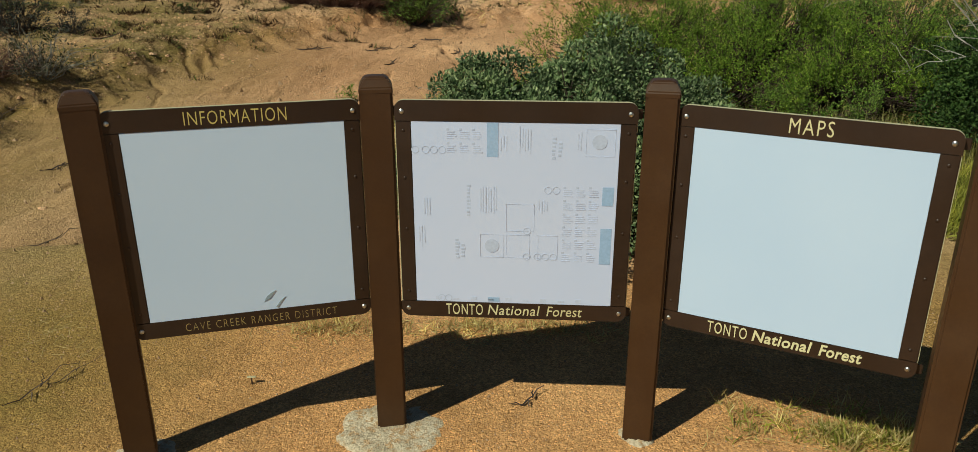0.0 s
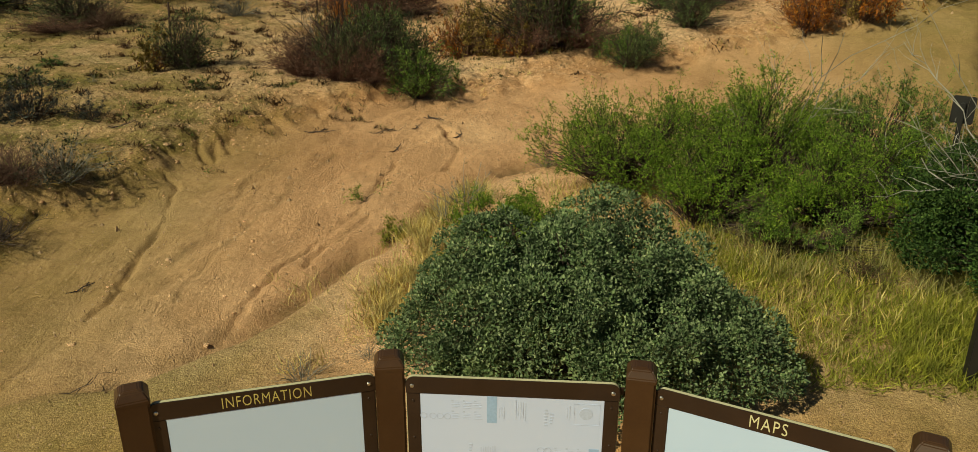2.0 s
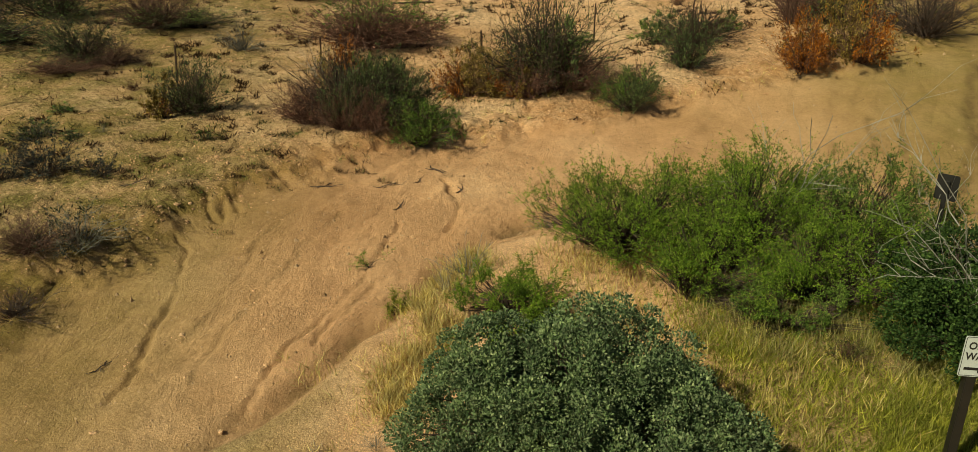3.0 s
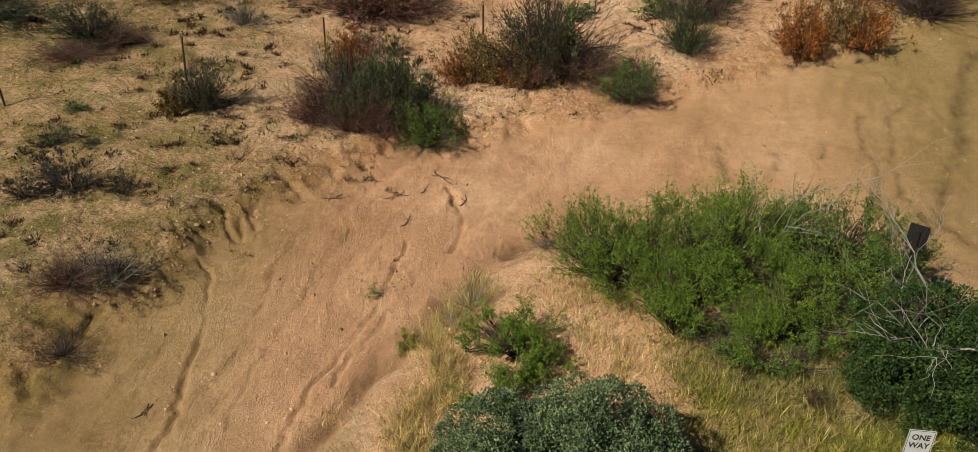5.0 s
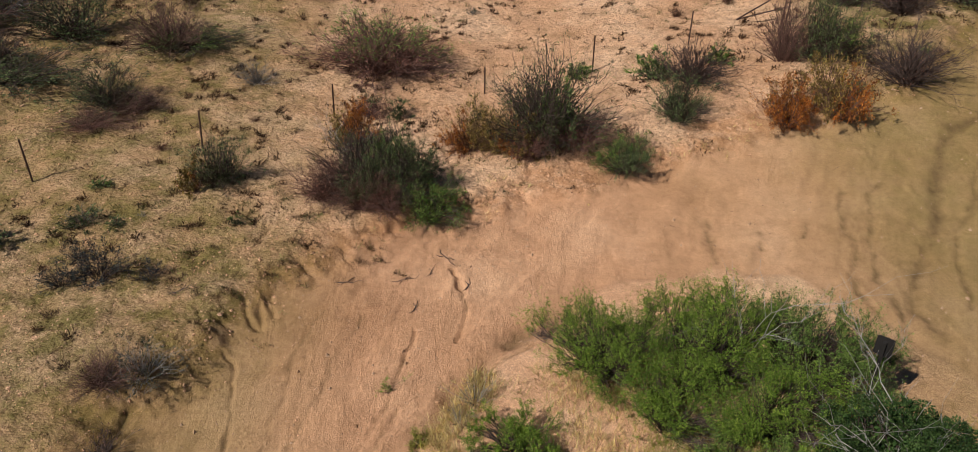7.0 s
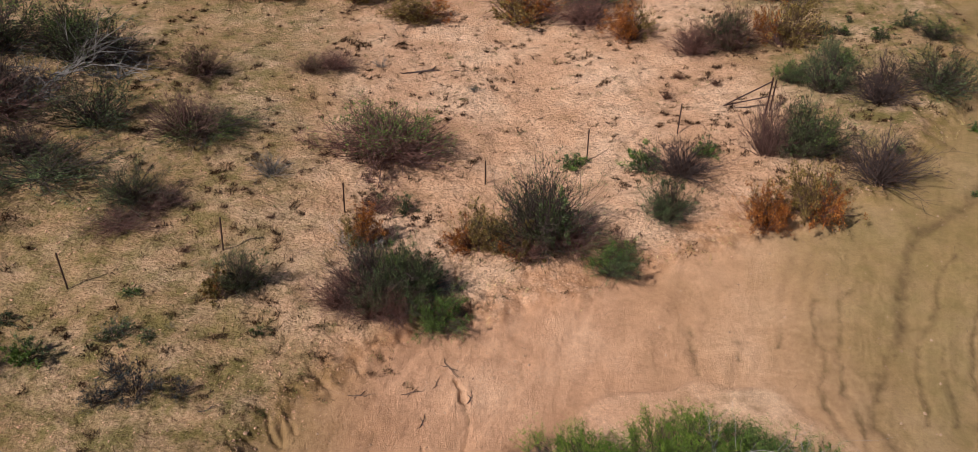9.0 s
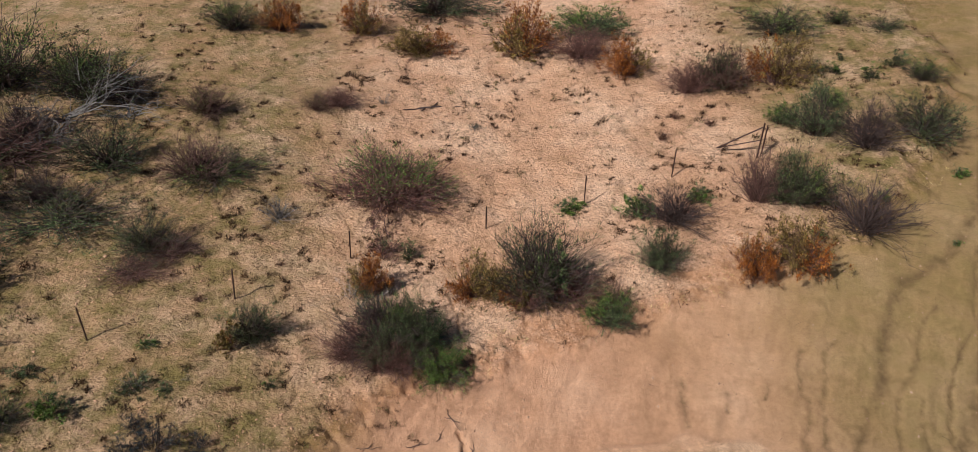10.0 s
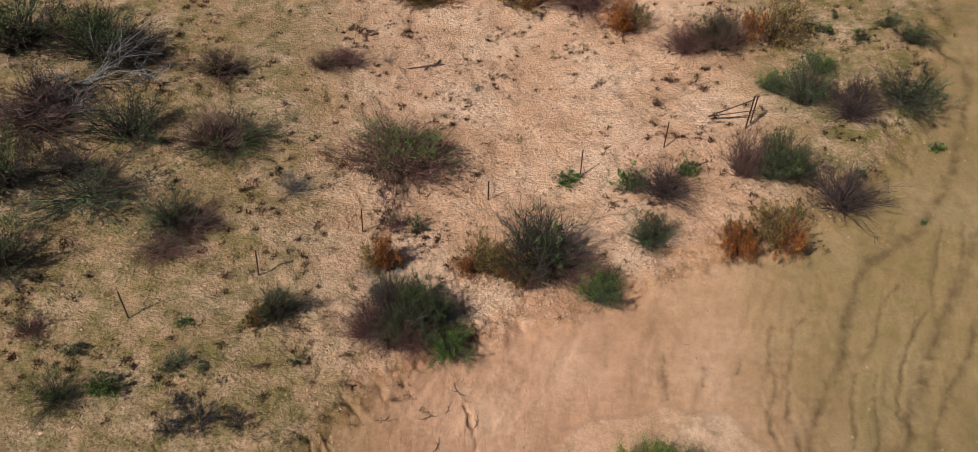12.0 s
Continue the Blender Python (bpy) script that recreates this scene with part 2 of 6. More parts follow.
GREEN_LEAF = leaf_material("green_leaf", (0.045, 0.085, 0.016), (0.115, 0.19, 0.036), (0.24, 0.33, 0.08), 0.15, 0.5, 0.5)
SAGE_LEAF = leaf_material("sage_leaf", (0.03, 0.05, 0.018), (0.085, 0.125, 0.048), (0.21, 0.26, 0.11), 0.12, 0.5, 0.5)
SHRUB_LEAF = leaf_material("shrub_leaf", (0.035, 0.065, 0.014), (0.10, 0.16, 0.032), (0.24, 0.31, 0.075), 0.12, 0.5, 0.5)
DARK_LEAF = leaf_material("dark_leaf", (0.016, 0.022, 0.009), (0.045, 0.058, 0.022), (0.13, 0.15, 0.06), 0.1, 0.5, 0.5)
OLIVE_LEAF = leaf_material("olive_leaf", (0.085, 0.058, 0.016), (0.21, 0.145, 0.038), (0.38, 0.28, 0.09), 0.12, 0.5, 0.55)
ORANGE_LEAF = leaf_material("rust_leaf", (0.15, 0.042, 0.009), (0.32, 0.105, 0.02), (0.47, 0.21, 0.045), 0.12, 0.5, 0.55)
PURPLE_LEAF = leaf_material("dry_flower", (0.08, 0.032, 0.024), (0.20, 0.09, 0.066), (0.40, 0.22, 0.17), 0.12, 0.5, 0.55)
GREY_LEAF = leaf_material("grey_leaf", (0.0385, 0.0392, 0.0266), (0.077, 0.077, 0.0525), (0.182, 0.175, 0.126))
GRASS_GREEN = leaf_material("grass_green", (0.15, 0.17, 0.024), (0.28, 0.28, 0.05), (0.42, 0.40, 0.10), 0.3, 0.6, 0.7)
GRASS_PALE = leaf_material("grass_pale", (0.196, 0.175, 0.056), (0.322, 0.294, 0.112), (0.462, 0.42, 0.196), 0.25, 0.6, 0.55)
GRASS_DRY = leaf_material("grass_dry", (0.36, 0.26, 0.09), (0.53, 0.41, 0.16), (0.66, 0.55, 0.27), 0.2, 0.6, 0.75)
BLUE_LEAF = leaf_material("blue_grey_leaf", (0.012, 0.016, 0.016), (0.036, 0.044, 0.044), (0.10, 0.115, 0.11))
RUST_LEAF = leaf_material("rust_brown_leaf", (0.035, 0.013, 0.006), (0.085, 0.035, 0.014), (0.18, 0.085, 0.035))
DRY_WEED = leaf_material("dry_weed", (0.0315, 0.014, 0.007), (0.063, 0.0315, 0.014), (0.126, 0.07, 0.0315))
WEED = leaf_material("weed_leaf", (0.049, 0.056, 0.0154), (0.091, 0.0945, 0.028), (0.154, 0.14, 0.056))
TWIG_DARK = bark_material("dark_twig", (0.03, 0.02, 0.016), (0.095, 0.066, 0.052))
TWIG_PURPLE = bark_material("purple_twig", (0.065, 0.032, 0.024), (0.17, 0.095, 0.07))
TWIG_GREY = bark_material("grey_twig", (0.105, 0.0945, 0.0805), (0.252, 0.231, 0.196))
TWIG_PALE = bark_material("pale_twig", (0.21, 0.196, 0.171), (0.406, 0.378, 0.336))
DEAD_WOOD = bark_material("dead_wood", (0.063, 0.056, 0.0476), (0.168, 0.15, 0.126))
STRAW = bark_material("straw", (0.266, 0.196, 0.07), (0.434, 0.35, 0.168))


# ---- small tools ----
def part(name, bm, material, parent=None, label=""):
    """Links a bmesh as one mesh object under a thing or a part."""
    mesh = bpy.data.meshes.new(name)
    bm.to_mesh(mesh)
    bm.free()
    mesh.materials.append(material)
    ob = new(name, mesh)
    ob.parent = parent
    if label:
        ob["label"] = label
    return ob


def arrays(name, verts, faces, material, parent=None, label="", smooth=False):
    """Links numpy vertices and equal-sided faces as one mesh object."""
    mesh = bpy.data.meshes.new(name)
    verts, faces = np.asarray(verts, np.float32), np.asarray(faces, np.int32)
    count, sides = faces.shape
    mesh.vertices.add(len(verts))
    mesh.vertices.foreach_set("co", verts.ravel())
    mesh.loops.add(count * sides)
    mesh.loops.foreach_set("vertex_index", faces.ravel())
    mesh.polygons.add(count)
    mesh.polygons.foreach_set("loop_start", np.arange(0, count * sides, sides, dtype=np.int32))
    mesh.polygons.foreach_set("use_smooth", np.full(count, smooth))
    mesh.update(calc_edges=True)
    mesh.materials.append(material)
    ob = new(name, mesh)
    ob.parent = parent
    if label:
        ob["label"] = label
    return ob


def empty(name, x, y, z, label, category, group="", turn=0.0):
    ob = new(name)
    ob.matrix_world = pose(x, y, z, 0, 0, turn)
    return tagged(ob, label, category, group)


def box(bm, x0, x1, y0, y1, z0, z1, bevel=0.0, m=None):
    made = bmesh.ops.create_cube(bm, size=1.0)["verts"]
    for v in made:
        v.co = Vector((x0 + (v.co.x + 0.5) * (x1 - x0), y0 + (v.co.y + 0.5) * (y1 - y0), z0 + (v.co.z + 0.5) * (z1 - z0)))
    if bevel:
        edges = list({e for v in made for e in v.link_edges})
        made = bmesh.ops.bevel(bm, geom=edges, offset=bevel, segments=2, affect="EDGES")["verts"]
    if m is not None:
        bmesh.ops.transform(bm, matrix=m, verts=list(set(made)) if bevel else made)
    return bm


def slab(bm, outline, y0, y1):
    """A plate in the xz plane with that outline, from y0 (front) to y1 (back)."""
    front = [bm.verts.new((x, y0, z)) for x, z in outline]
    back = [bm.verts.new((x, y1, z)) for x, z in outline]
    bm.faces.new(front)
    bm.faces.new(back[::-1])
    for i in range(len(outline)):
        j = (i + 1) % len(outline)
        bm.faces.new((front[j], front[i], back[i], back[j]))
    bmesh.ops.recalc_face_normals(bm, faces=bm.faces)
    return bm


def rounded(x0, x1, z0, z1, r, corners=(1, 1, 1, 1), steps=5):
    """A rounded rectangle's outline; corners: lower left, lower right, upper right, upper left."""
    out = []
    for k, (cx, cz, a) in enumerate(((x0 + r, z0 + r, 180), (x1 - r, z0 + r, 270), (x1 - r, z1 - r, 0), (x0 + r, z1 - r, 90))):
        if corners[k]:
            out += [(cx + r * math.cos(radians(a + 90 * i / steps)), cz + r * math.sin(radians(a + 90 * i / steps))) for i in range(steps + 1)]
        else:
            out.append(((x0, x1, x1, x0)[k], (z0, z0, z1, z1)[k]))
    return out


def lettering(text, size, depth, m, slant=0.0, spread=1.0, narrow=1.0, bold=0.0):
    """The words as one bmesh for each letter, centred on their line, facing -y, in the pose m."""
    curve = bpy.data.curves.new("words", "FONT")
    curve.body, curve.size, curve.extrude, curve.resolution_u = text, size, depth, 3
    curve.offset = bold
    curve.align_x, curve.shear, curve.space_character = "CENTER", slant, spread
    ob = new("words", curve)
    mesh = bpy.data.meshes.new_from_object(ob.evaluated_get(bpy.context.evaluated_depsgraph_get()))
    bm = bmesh.new()
    bm.from_mesh(mesh)
    bpy.data.objects.remove(ob)
    bpy.data.meshes.remove(mesh)
    bmesh.ops.transform(bm, matrix=Matrix.Diagonal((narrow, 1, 1, 1)) @ pose(0, 0, 0, 90), verts=bm.verts)
    left, pieces = set(bm.verts), []
    while left:
        heap = [left.pop()]
        for v in heap:
            for e in v.link_edges:
                w = e.other_vert(v)
                if w in left:
                    left.discard(w)
                    heap.append(w)
        pieces.append([min(v.co.x for v in heap), max(v.co.x for v in heap), heap])
    pieces.sort(key=lambda p: p[0])
    glyphs = []
    for a, b, heap in pieces:
        if glyphs and min(glyphs[-1][1], b) - max(glyphs[-1][0], a) > 0.6 * min(b - a, glyphs[-1][1] - glyphs[-1][0]):
            glyphs[-1] = [min(glyphs[-1][0], a), max(glyphs[-1][1], b), glyphs[-1][2] + heap]
        else:
            glyphs.append([a, b, heap])
    out = []
    for a, b, heap in glyphs:
        one, seen = bmesh.new(), {}
        for v in heap:
            seen[v] = one.verts.new(m @ v.co)
        for f in {f for v in heap for f in v.link_faces}:
            one.faces.new([seen[v] for v in f.verts])
        out.append(one)
    bm.free()
    return out


# ---- the lie of the land ----
LATTICE = np.random.default_rng(5).random((256, 256))


def lumps(x, y, size, shift=0):
    """Smooth random values 0..1 that change over that many metres."""
    u, v = np.asarray(x, float) / size + shift * 17.3 + 500, np.asarray(y, float) / size + shift * 9.1 + 500
    i, j = np.floor(u).astype(int), np.floor(v).astype(int)
    u, v = u - i, v - j
    u, v = u * u * (3 - 2 * u), v * v * (3 - 2 * v)
    g = lambda a, b: LATTICE[(i + a) % 256, (j + b) % 256]
    return (g(0, 0) * (1 - u) + g(1, 0) * u) * (1 - v) + (g(0, 1) * (1 - u) + g(1, 1) * u) * v


def step(a, b, x):
    u = np.clip((x - a) / (b - a), 0, 1)
    return u * u * (3 - 2 * u)


def beside(line, x, y):
    """Signed distance to a line of points: positive on its left."""
    x, y = np.asarray(x, float), np.asarray(y, float)
    best, side = np.full(x.shape, 1e9), np.ones(x.shape)
    for (x0, y0), (x1, y1) in zip(line, line[1:]):
        dx, dy = x1 - x0, y1 - y0
        u = np.clip(((x - x0) * dx + (y - y0) * dy) / (dx * dx + dy * dy), 0, 1)
        d = np.hypot(x - x0 - u * dx, y - y0 - u * dy)
        near = d < best
        best = np.where(near, d, best)
        side = np.where(near, np.where(dx * (y - y0) - dy * (x - x0) > 0, 1.0, -1.0), side)
    return best * side


BANK = [(-30, 4.3), (-6.4, 8.3), (-6, 9.4), (-5.2, 11.1), (-4.1, 13.3), (-2.5, 14.8), (-1, 15.7), (1, 16.7), (3.5, 17.7), (8.23, 19.35),
        (11.39, 20.44), (14.08, 22.56), (16.89, 25.57), (19.84, 32.18), (21.96, 55.02)]
BERM = [(-14, 3.0), (-5, 5.6), (-3.3, 6.6), (-2.7, 7.3), (-2.1, 8.0), (-1.3, 9.4), (-0.9, 10.1), (-0.3, 11.1), (0.7, 12.2), (2.6, 14.0), (4.6, 14.3),
        (6.5, 14.0), (7.8, 12.5), (10.5, 8.5), (16, 3)]
RILLS = [
    ([(-5.86, 12.7), (-5.65, 12.35), (-5.43, 12.04), (-5.16, 11.74), (-4.83, 11.55), (-4.74, 11.1), (-4.65, 10.6), (-4.49, 10.0), (-4.52, 9.36), (-4.41, 8.87), (-4.36, 8.16), (-4.4, 7.2), (-4.8, 5.6)], 0.055, 0.034),
    ([(-0.9, 14.4), (-0.6, 13.2), (-0.67, 12.5), (-0.74, 12.2)], 0.07, 0.045),
    ([(-1.55, 12.44), (-1.66, 11.83), (-1.76, 11.22), (-1.89, 10.57), (-2.0, 10.2), (-2.22, 9.65), (-2.31, 9.36), (-2.53, 9.0), (-2.62, 8.75), (-2.7, 8.2), (-2.9, 7.2)], 0.055, 0.034),
    ([(-1.7, 10.4), (-1.94, 9.78), (-2.17, 9.3), (-2.3, 8.8)], 0.05, 0.035),
    ([(-0.9, 10.7), (-0.48, 11.17), (-0.11, 11.52), (0.5, 11.94), (1.1, 12.3)], 0.06, 0.05),
    ([(-5.05, 13.1), (-4.89, 12.82), (-4.6, 12.5)], 0.065, 0.05),
    ([(-4.66, 13.05), (-4.51, 12.44)], 0.05, 0.04),
    ([(-4.75, 13.5), (-4.5, 13.1), (-4.27, 12.8)], 0.055, 0.045),
    ([(-5.75, 11.35), (-5.63, 11.16), (-5.37, 10.8)], 0.05, 0.05),
    ([(-6.3, 9.9), (-6.26, 10.36), (-6.0, 10.6)], 0.03, 0.05),
    ([(-1.36, 19.4), (-1.12, 18.6), (-1.02, 17.6), (-0.6, 17.0), (-0.55, 16.3)], 0.08, 0.05),
    ([(-2.6, 12.8), (-3.0, 11.6), (-3.25, 10.4), (-3.5, 9.2), (-3.6, 8.0)], 0.014, 0.035),
    ([(-3.4, 13.0), (-3.75, 11.7), (-3.8, 10.4), (-3.95, 9.0)], 0.011, 0.03),
    ([(-5.9, 24.7), (-4.9, 22.8), (-4.2, 21.7), (-3.2, 20.0), (-3.9, 18.2), (-5.0, 16.4), (-5.2, 14.2)], 0.04, 0.07),
    ([(3.0, 21.0), (4.6, 25.0), (7.5, 28.5), (9.5, 30.5)], 0.03, 0.09),
]
TRACKS = [
    ([(19.30, 29.54), (17.53, 25.84), (16.18, 23.42), (15.09, 21.74), (14.04, 20.52), (12.73, 19.61), (12.09, 19.36), (11.33, 18.51), (10.89, 17.51), (10.58, 16.69), (10.03, 15.70), (9.35, 14.78), (8.84, 13.97), (8.52, 13.19), (8.75, 12.62)], 0.06, 0.16),
    ([(8.40, 17.02), (8.09, 16.60), (8.01, 15.90), (8.15, 15.42), (7.92, 14.83), (7.68, 14.41), (7.60, 13.73), (7.65, 13.12)], 0.025, 0.06),
    ([(9.65, 17.51), (9.05, 17.00), (8.82, 16.33), (8.48, 15.51), (8.34, 14.73), (8.05, 14.13), (8.31, 13.76), (8.14, 12.94), (8.01, 12.46)], 0.02, 0.07),
    ([(12.47, 18.21), (12.00, 17.83), (11.65, 17.24), (11.24, 16.45), (10.83, 15.91), (10.46, 15.54), (10.21, 14.79), (10.02, 13.99), (9.70, 13.19)], 0.04, 0.06),
    ([(14.63, 20.44), (13.97, 19.27), (13.35, 17.59), (12.72, 17.03), (12.25, 16.38), (11.91, 15.76), (11.49, 14.78), (11.29, 13.99), (10.91, 13.21)], 0.04, 0.06),
    ([(15.59, 20.11), (14.05, 17.76), (13.43, 16.86), (12.75, 15.90), (12.16, 14.95), (11.48, 13.80), (11.05, 13.13)], 0.06, 0.2),
    ([(14.52, 16.98), (13.67, 15.68), (12.97, 14.95), (12.34, 14.00), (11.90, 13.13)], 0.05, 0.1),
    ([(15.28, 20.41), (14.66, 19.01), (14.21, 17.95)], 0.04, 0.07),
    ([(11.06, 15.50), (10.77, 14.73), (10.64, 13.98), (10.27, 13.13)], 0.02, 0.05),
    ([(7.18, 16.08), (6.96, 15.47)], 0.02, 0.06),
    ([(6.01, 15.69), (5.97, 15.12)], 0.02, 0.05),
    ([(4.99, 16.16), (4.82, 14.70)], 0.02, 0.07),
]


def hillside(x, y):
    return step(-0.2, 1.6, beside(BANK, x, y) + 0.9 * (lumps(x, y, 0.8, 3) - 0.5) + 0.22 * (lumps(x, y, 0.25, 26) - 0.5))


def terrace(x, y):
    return step(0.16, -0.14, beside(BERM, x, y) + 0.35 * (lumps(x, y, 0.7, 4) - 0.5))


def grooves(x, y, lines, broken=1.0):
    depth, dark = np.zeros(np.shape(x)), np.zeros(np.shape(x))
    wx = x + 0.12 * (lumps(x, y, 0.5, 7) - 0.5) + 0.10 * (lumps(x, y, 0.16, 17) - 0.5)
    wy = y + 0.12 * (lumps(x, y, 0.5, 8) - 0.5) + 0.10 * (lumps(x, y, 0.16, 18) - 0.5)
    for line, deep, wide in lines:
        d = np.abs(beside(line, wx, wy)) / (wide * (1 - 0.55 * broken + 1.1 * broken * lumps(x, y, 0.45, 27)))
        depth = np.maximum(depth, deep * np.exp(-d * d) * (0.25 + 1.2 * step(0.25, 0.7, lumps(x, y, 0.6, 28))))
        # darkening along each line; for rills it paints their shade
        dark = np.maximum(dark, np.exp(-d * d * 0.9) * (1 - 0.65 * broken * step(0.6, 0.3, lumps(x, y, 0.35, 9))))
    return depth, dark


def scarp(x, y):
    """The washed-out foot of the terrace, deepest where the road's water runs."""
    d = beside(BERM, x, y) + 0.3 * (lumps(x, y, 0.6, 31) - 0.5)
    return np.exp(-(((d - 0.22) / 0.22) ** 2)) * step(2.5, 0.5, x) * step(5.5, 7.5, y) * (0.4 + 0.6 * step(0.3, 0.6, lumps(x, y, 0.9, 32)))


def gullies(x, y):
    """Narrow washed-out cuts that run down the face of the road's bank."""
    along, across = 0.68 * x + 0.73 * y + 0.25 * (lumps(x, y, 0.4, 36) - 0.5), -0.73 * x + 0.68 * y
    hill = hillside(x, y)
    v = np.abs(lumps(along, across * 0.3, 0.5, 35) - 0.5)
    return 4 * hill * (1 - hill) * np.exp(-((v / 0.075) ** 2)) * step(0.3, 0.6, lumps(x, y, 1.1, 37))


def ground_z(x, y):
    """The height of the ground, for numbers or arrays."""
    x, y = np.asarray(x, float), np.asarray(y, float)
    far = np.minimum(y, 70.0)
    z = 0.0475 * ((far - 6) + np.sqrt((far - 6) ** 2 + 4)) - 0.0155
    hill, bench = hillside(x, y), terrace(x, y)
    z = z + 0.055 * np.clip(x, 0, 30) * step(14, 20, y) + step(13, 21, y) * (0.057 * np.clip(x, 0, 30) + 0.062 * np.clip(-x - 3, 0, 14) - 0.29) + 0.35 * hill - 0.07 * (1 - hill) * (1 - bench) - 0.02 * bench
    z = z - grooves(x, y, RILLS)[0] - grooves(x, y, TRACKS, 0.5)[0]
    rough = 0.5 + 1.0 * hill
    z = z - 0.055 * gullies(x, y) + 0.3 * hill * (1 - hill) * (lumps(x, y, 0.42, 21) - 0.5) + 0.42 * hill * (1 - hill) * (lumps(x, y, 0.17, 22) - 0.5)
    z = z + rough * (0.10 * (lumps(x, y, 2.3, 1) - 0.5) + 0.07 * (lumps(x, y, 0.55, 2) - 0.5) + 0.035 * (lumps(x, y, 0.22, 6) - 0.5)) * step(3.5, 6.5, y)
    run = np.clip((1 - hill) * (1 - bench), 0, 1) * step(5, 9, y)
    z = z + run * (0.06 * (lumps(0.88 * x - 0.47 * y, 0.16 * y, 0.6, 23) - 0.5) + 0.045 * (lumps(0.88 * x - 0.47 * y, 0.2 * y, 0.22, 24) - 0.5))
    z = z - scarp(x, y) * 0.16
    return z + 0.012 * (lumps(x, y, 0.3, 5) - 0.5)


def spaced(edges):
    out = []
    for a, b, s in edges:
        out.append(np.arange(a, b - s * 0.01, s))
    return np.concatenate(out)


def lay_ground():
    """One sheet of ground to the horizon, finer where the camera passes."""
    wide = np.geomspace(3, 700, 14)
    xs = np.concatenate([-16 - wide[::-1], spaced([(-16, -7, 0.15), (-7, 1, 0.037), (1, 7, 0.11), (7, 16, 0.075), (16, 20, 0.14)]), 20 + wide])
    ys = np.concatenate([-3 - wide[::-1], spaced([(-3, 3, 0.3), (3, 6, 0.1), (6, 16, 0.043), (16, 23, 0.08), (23, 32, 0.15), (32, 46, 0.35)]), 46 + wide])
    gx, gy = np.meshgrid(xs, ys)
    gz = ground_z(gx, gy)
    cols, rows = len(xs), len(ys)
    verts = np.stack([gx, gy, gz], -1).reshape(-1, 3)
    k = (np.arange(rows - 1)[:, None] * cols + np.arange(cols - 1)[None, :]).ravel()
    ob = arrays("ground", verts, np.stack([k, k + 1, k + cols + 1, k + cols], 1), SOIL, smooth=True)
    hill, bench = hillside(gx, gy), terrace(gx, gy)
    track = (1 - hill) * (1 - bench) * step(3, 9, gy)
    # rills and gullies get painted shade; tracks and scarp are darker soil
    shade_and_ruts = np.maximum(0.5 * grooves(gx, gy, RILLS)[1], 0.8 * grooves(gx, gy, TRACKS, 0.45)[1])
    shade_and_ruts = np.maximum(np.maximum(shade_and_ruts, 0.7 * scarp(gx, gy)), 0.45 * gullies(gx, gy))
    # mossy olive tint plus painted lens falloff towards both sides of the ground
    moss_vignette = 0.8 * hill * step(-2.0, -8.0, gx + 0.1 * (gy - 16)) + 0.45 * hill * step(17, 12.5, gy) * step(-1.0, -4.5, gx) + 0.12 * hill + 0.9 * hill * step(8, 13, gx) + (0.28 * step(2.0, 6.0, gx) + 0.72 * step(5.8, 10.5, gx)) * (1 - hill) + 0.8 * step(-2.2, -5.2, gx) * (1 - hill) + 0.9 * bench * step(-0.9, -2.8, gx) + 0.7 * bench * step(1.7, 3.2, gx) * step(9.6, 8.2, gy)
    moss_vignette = moss_vignette * step(-2.0, 3.0, gy + 2.0 * (lumps(gx, gy, 2.2, 51) - 0.5)) + 0.25 * step(3.0, -2.0, gy) * lumps(gx, gy, 3.5, 52)
    cover = np.stack([track, shade_and_ruts, np.clip(moss_vignette, 0, 1), hill], -1).reshape(-1, 4)
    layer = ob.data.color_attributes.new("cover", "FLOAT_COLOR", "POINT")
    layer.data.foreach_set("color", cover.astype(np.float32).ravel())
    layer = ob.data.attributes.new("yard", "FLOAT", "POINT")
    layer.data.foreach_set("value", (step(7.2, 5.0, gy + 0.8 * lumps(gx, gy, 0.7, 42)) * (1 - hill)).astype(np.float32).ravel())
    layer = ob.data.attributes.new("wash", "FLOAT", "POINT")
    layer.data.foreach_set("value", (track * step(2.6, 0.4, gx + 1.5 * (lumps(gx, gy, 1.5, 50) - 0.5))).astype(np.float32).ravel())
    return tagged(ob, "pinkish tan decomposed granite soil with rills and tracks", "ground", kind="structure")


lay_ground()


# ---- plants ----
def blades(at, way, length, width, bend, rng):
    """Leaf quads: a stalk end, two shoulders and a tip, folded a little. at, way: (n, 3)."""
    n = len(at)
    way = way / (np.linalg.norm(way, axis=1, keepdims=True) + 1e-9)
    side = np.cross(way, rng.normal(size=(n, 3)))
    side /= np.linalg.norm(side, axis=1, keepdims=True) + 1e-9
    up = np.cross(side, way)
    length, width = np.asarray(length).reshape(-1, 1), np.asarray(width).reshape(-1, 1)
    mid = at + way * length * 0.45 + up * length * bend
    verts = np.stack([at, mid + side * width * 0.5, at + way * length, mid - side * width * 0.5], 1).reshape(-1, 3)
    return verts, np.arange(n * 4).reshape(-1, 4)


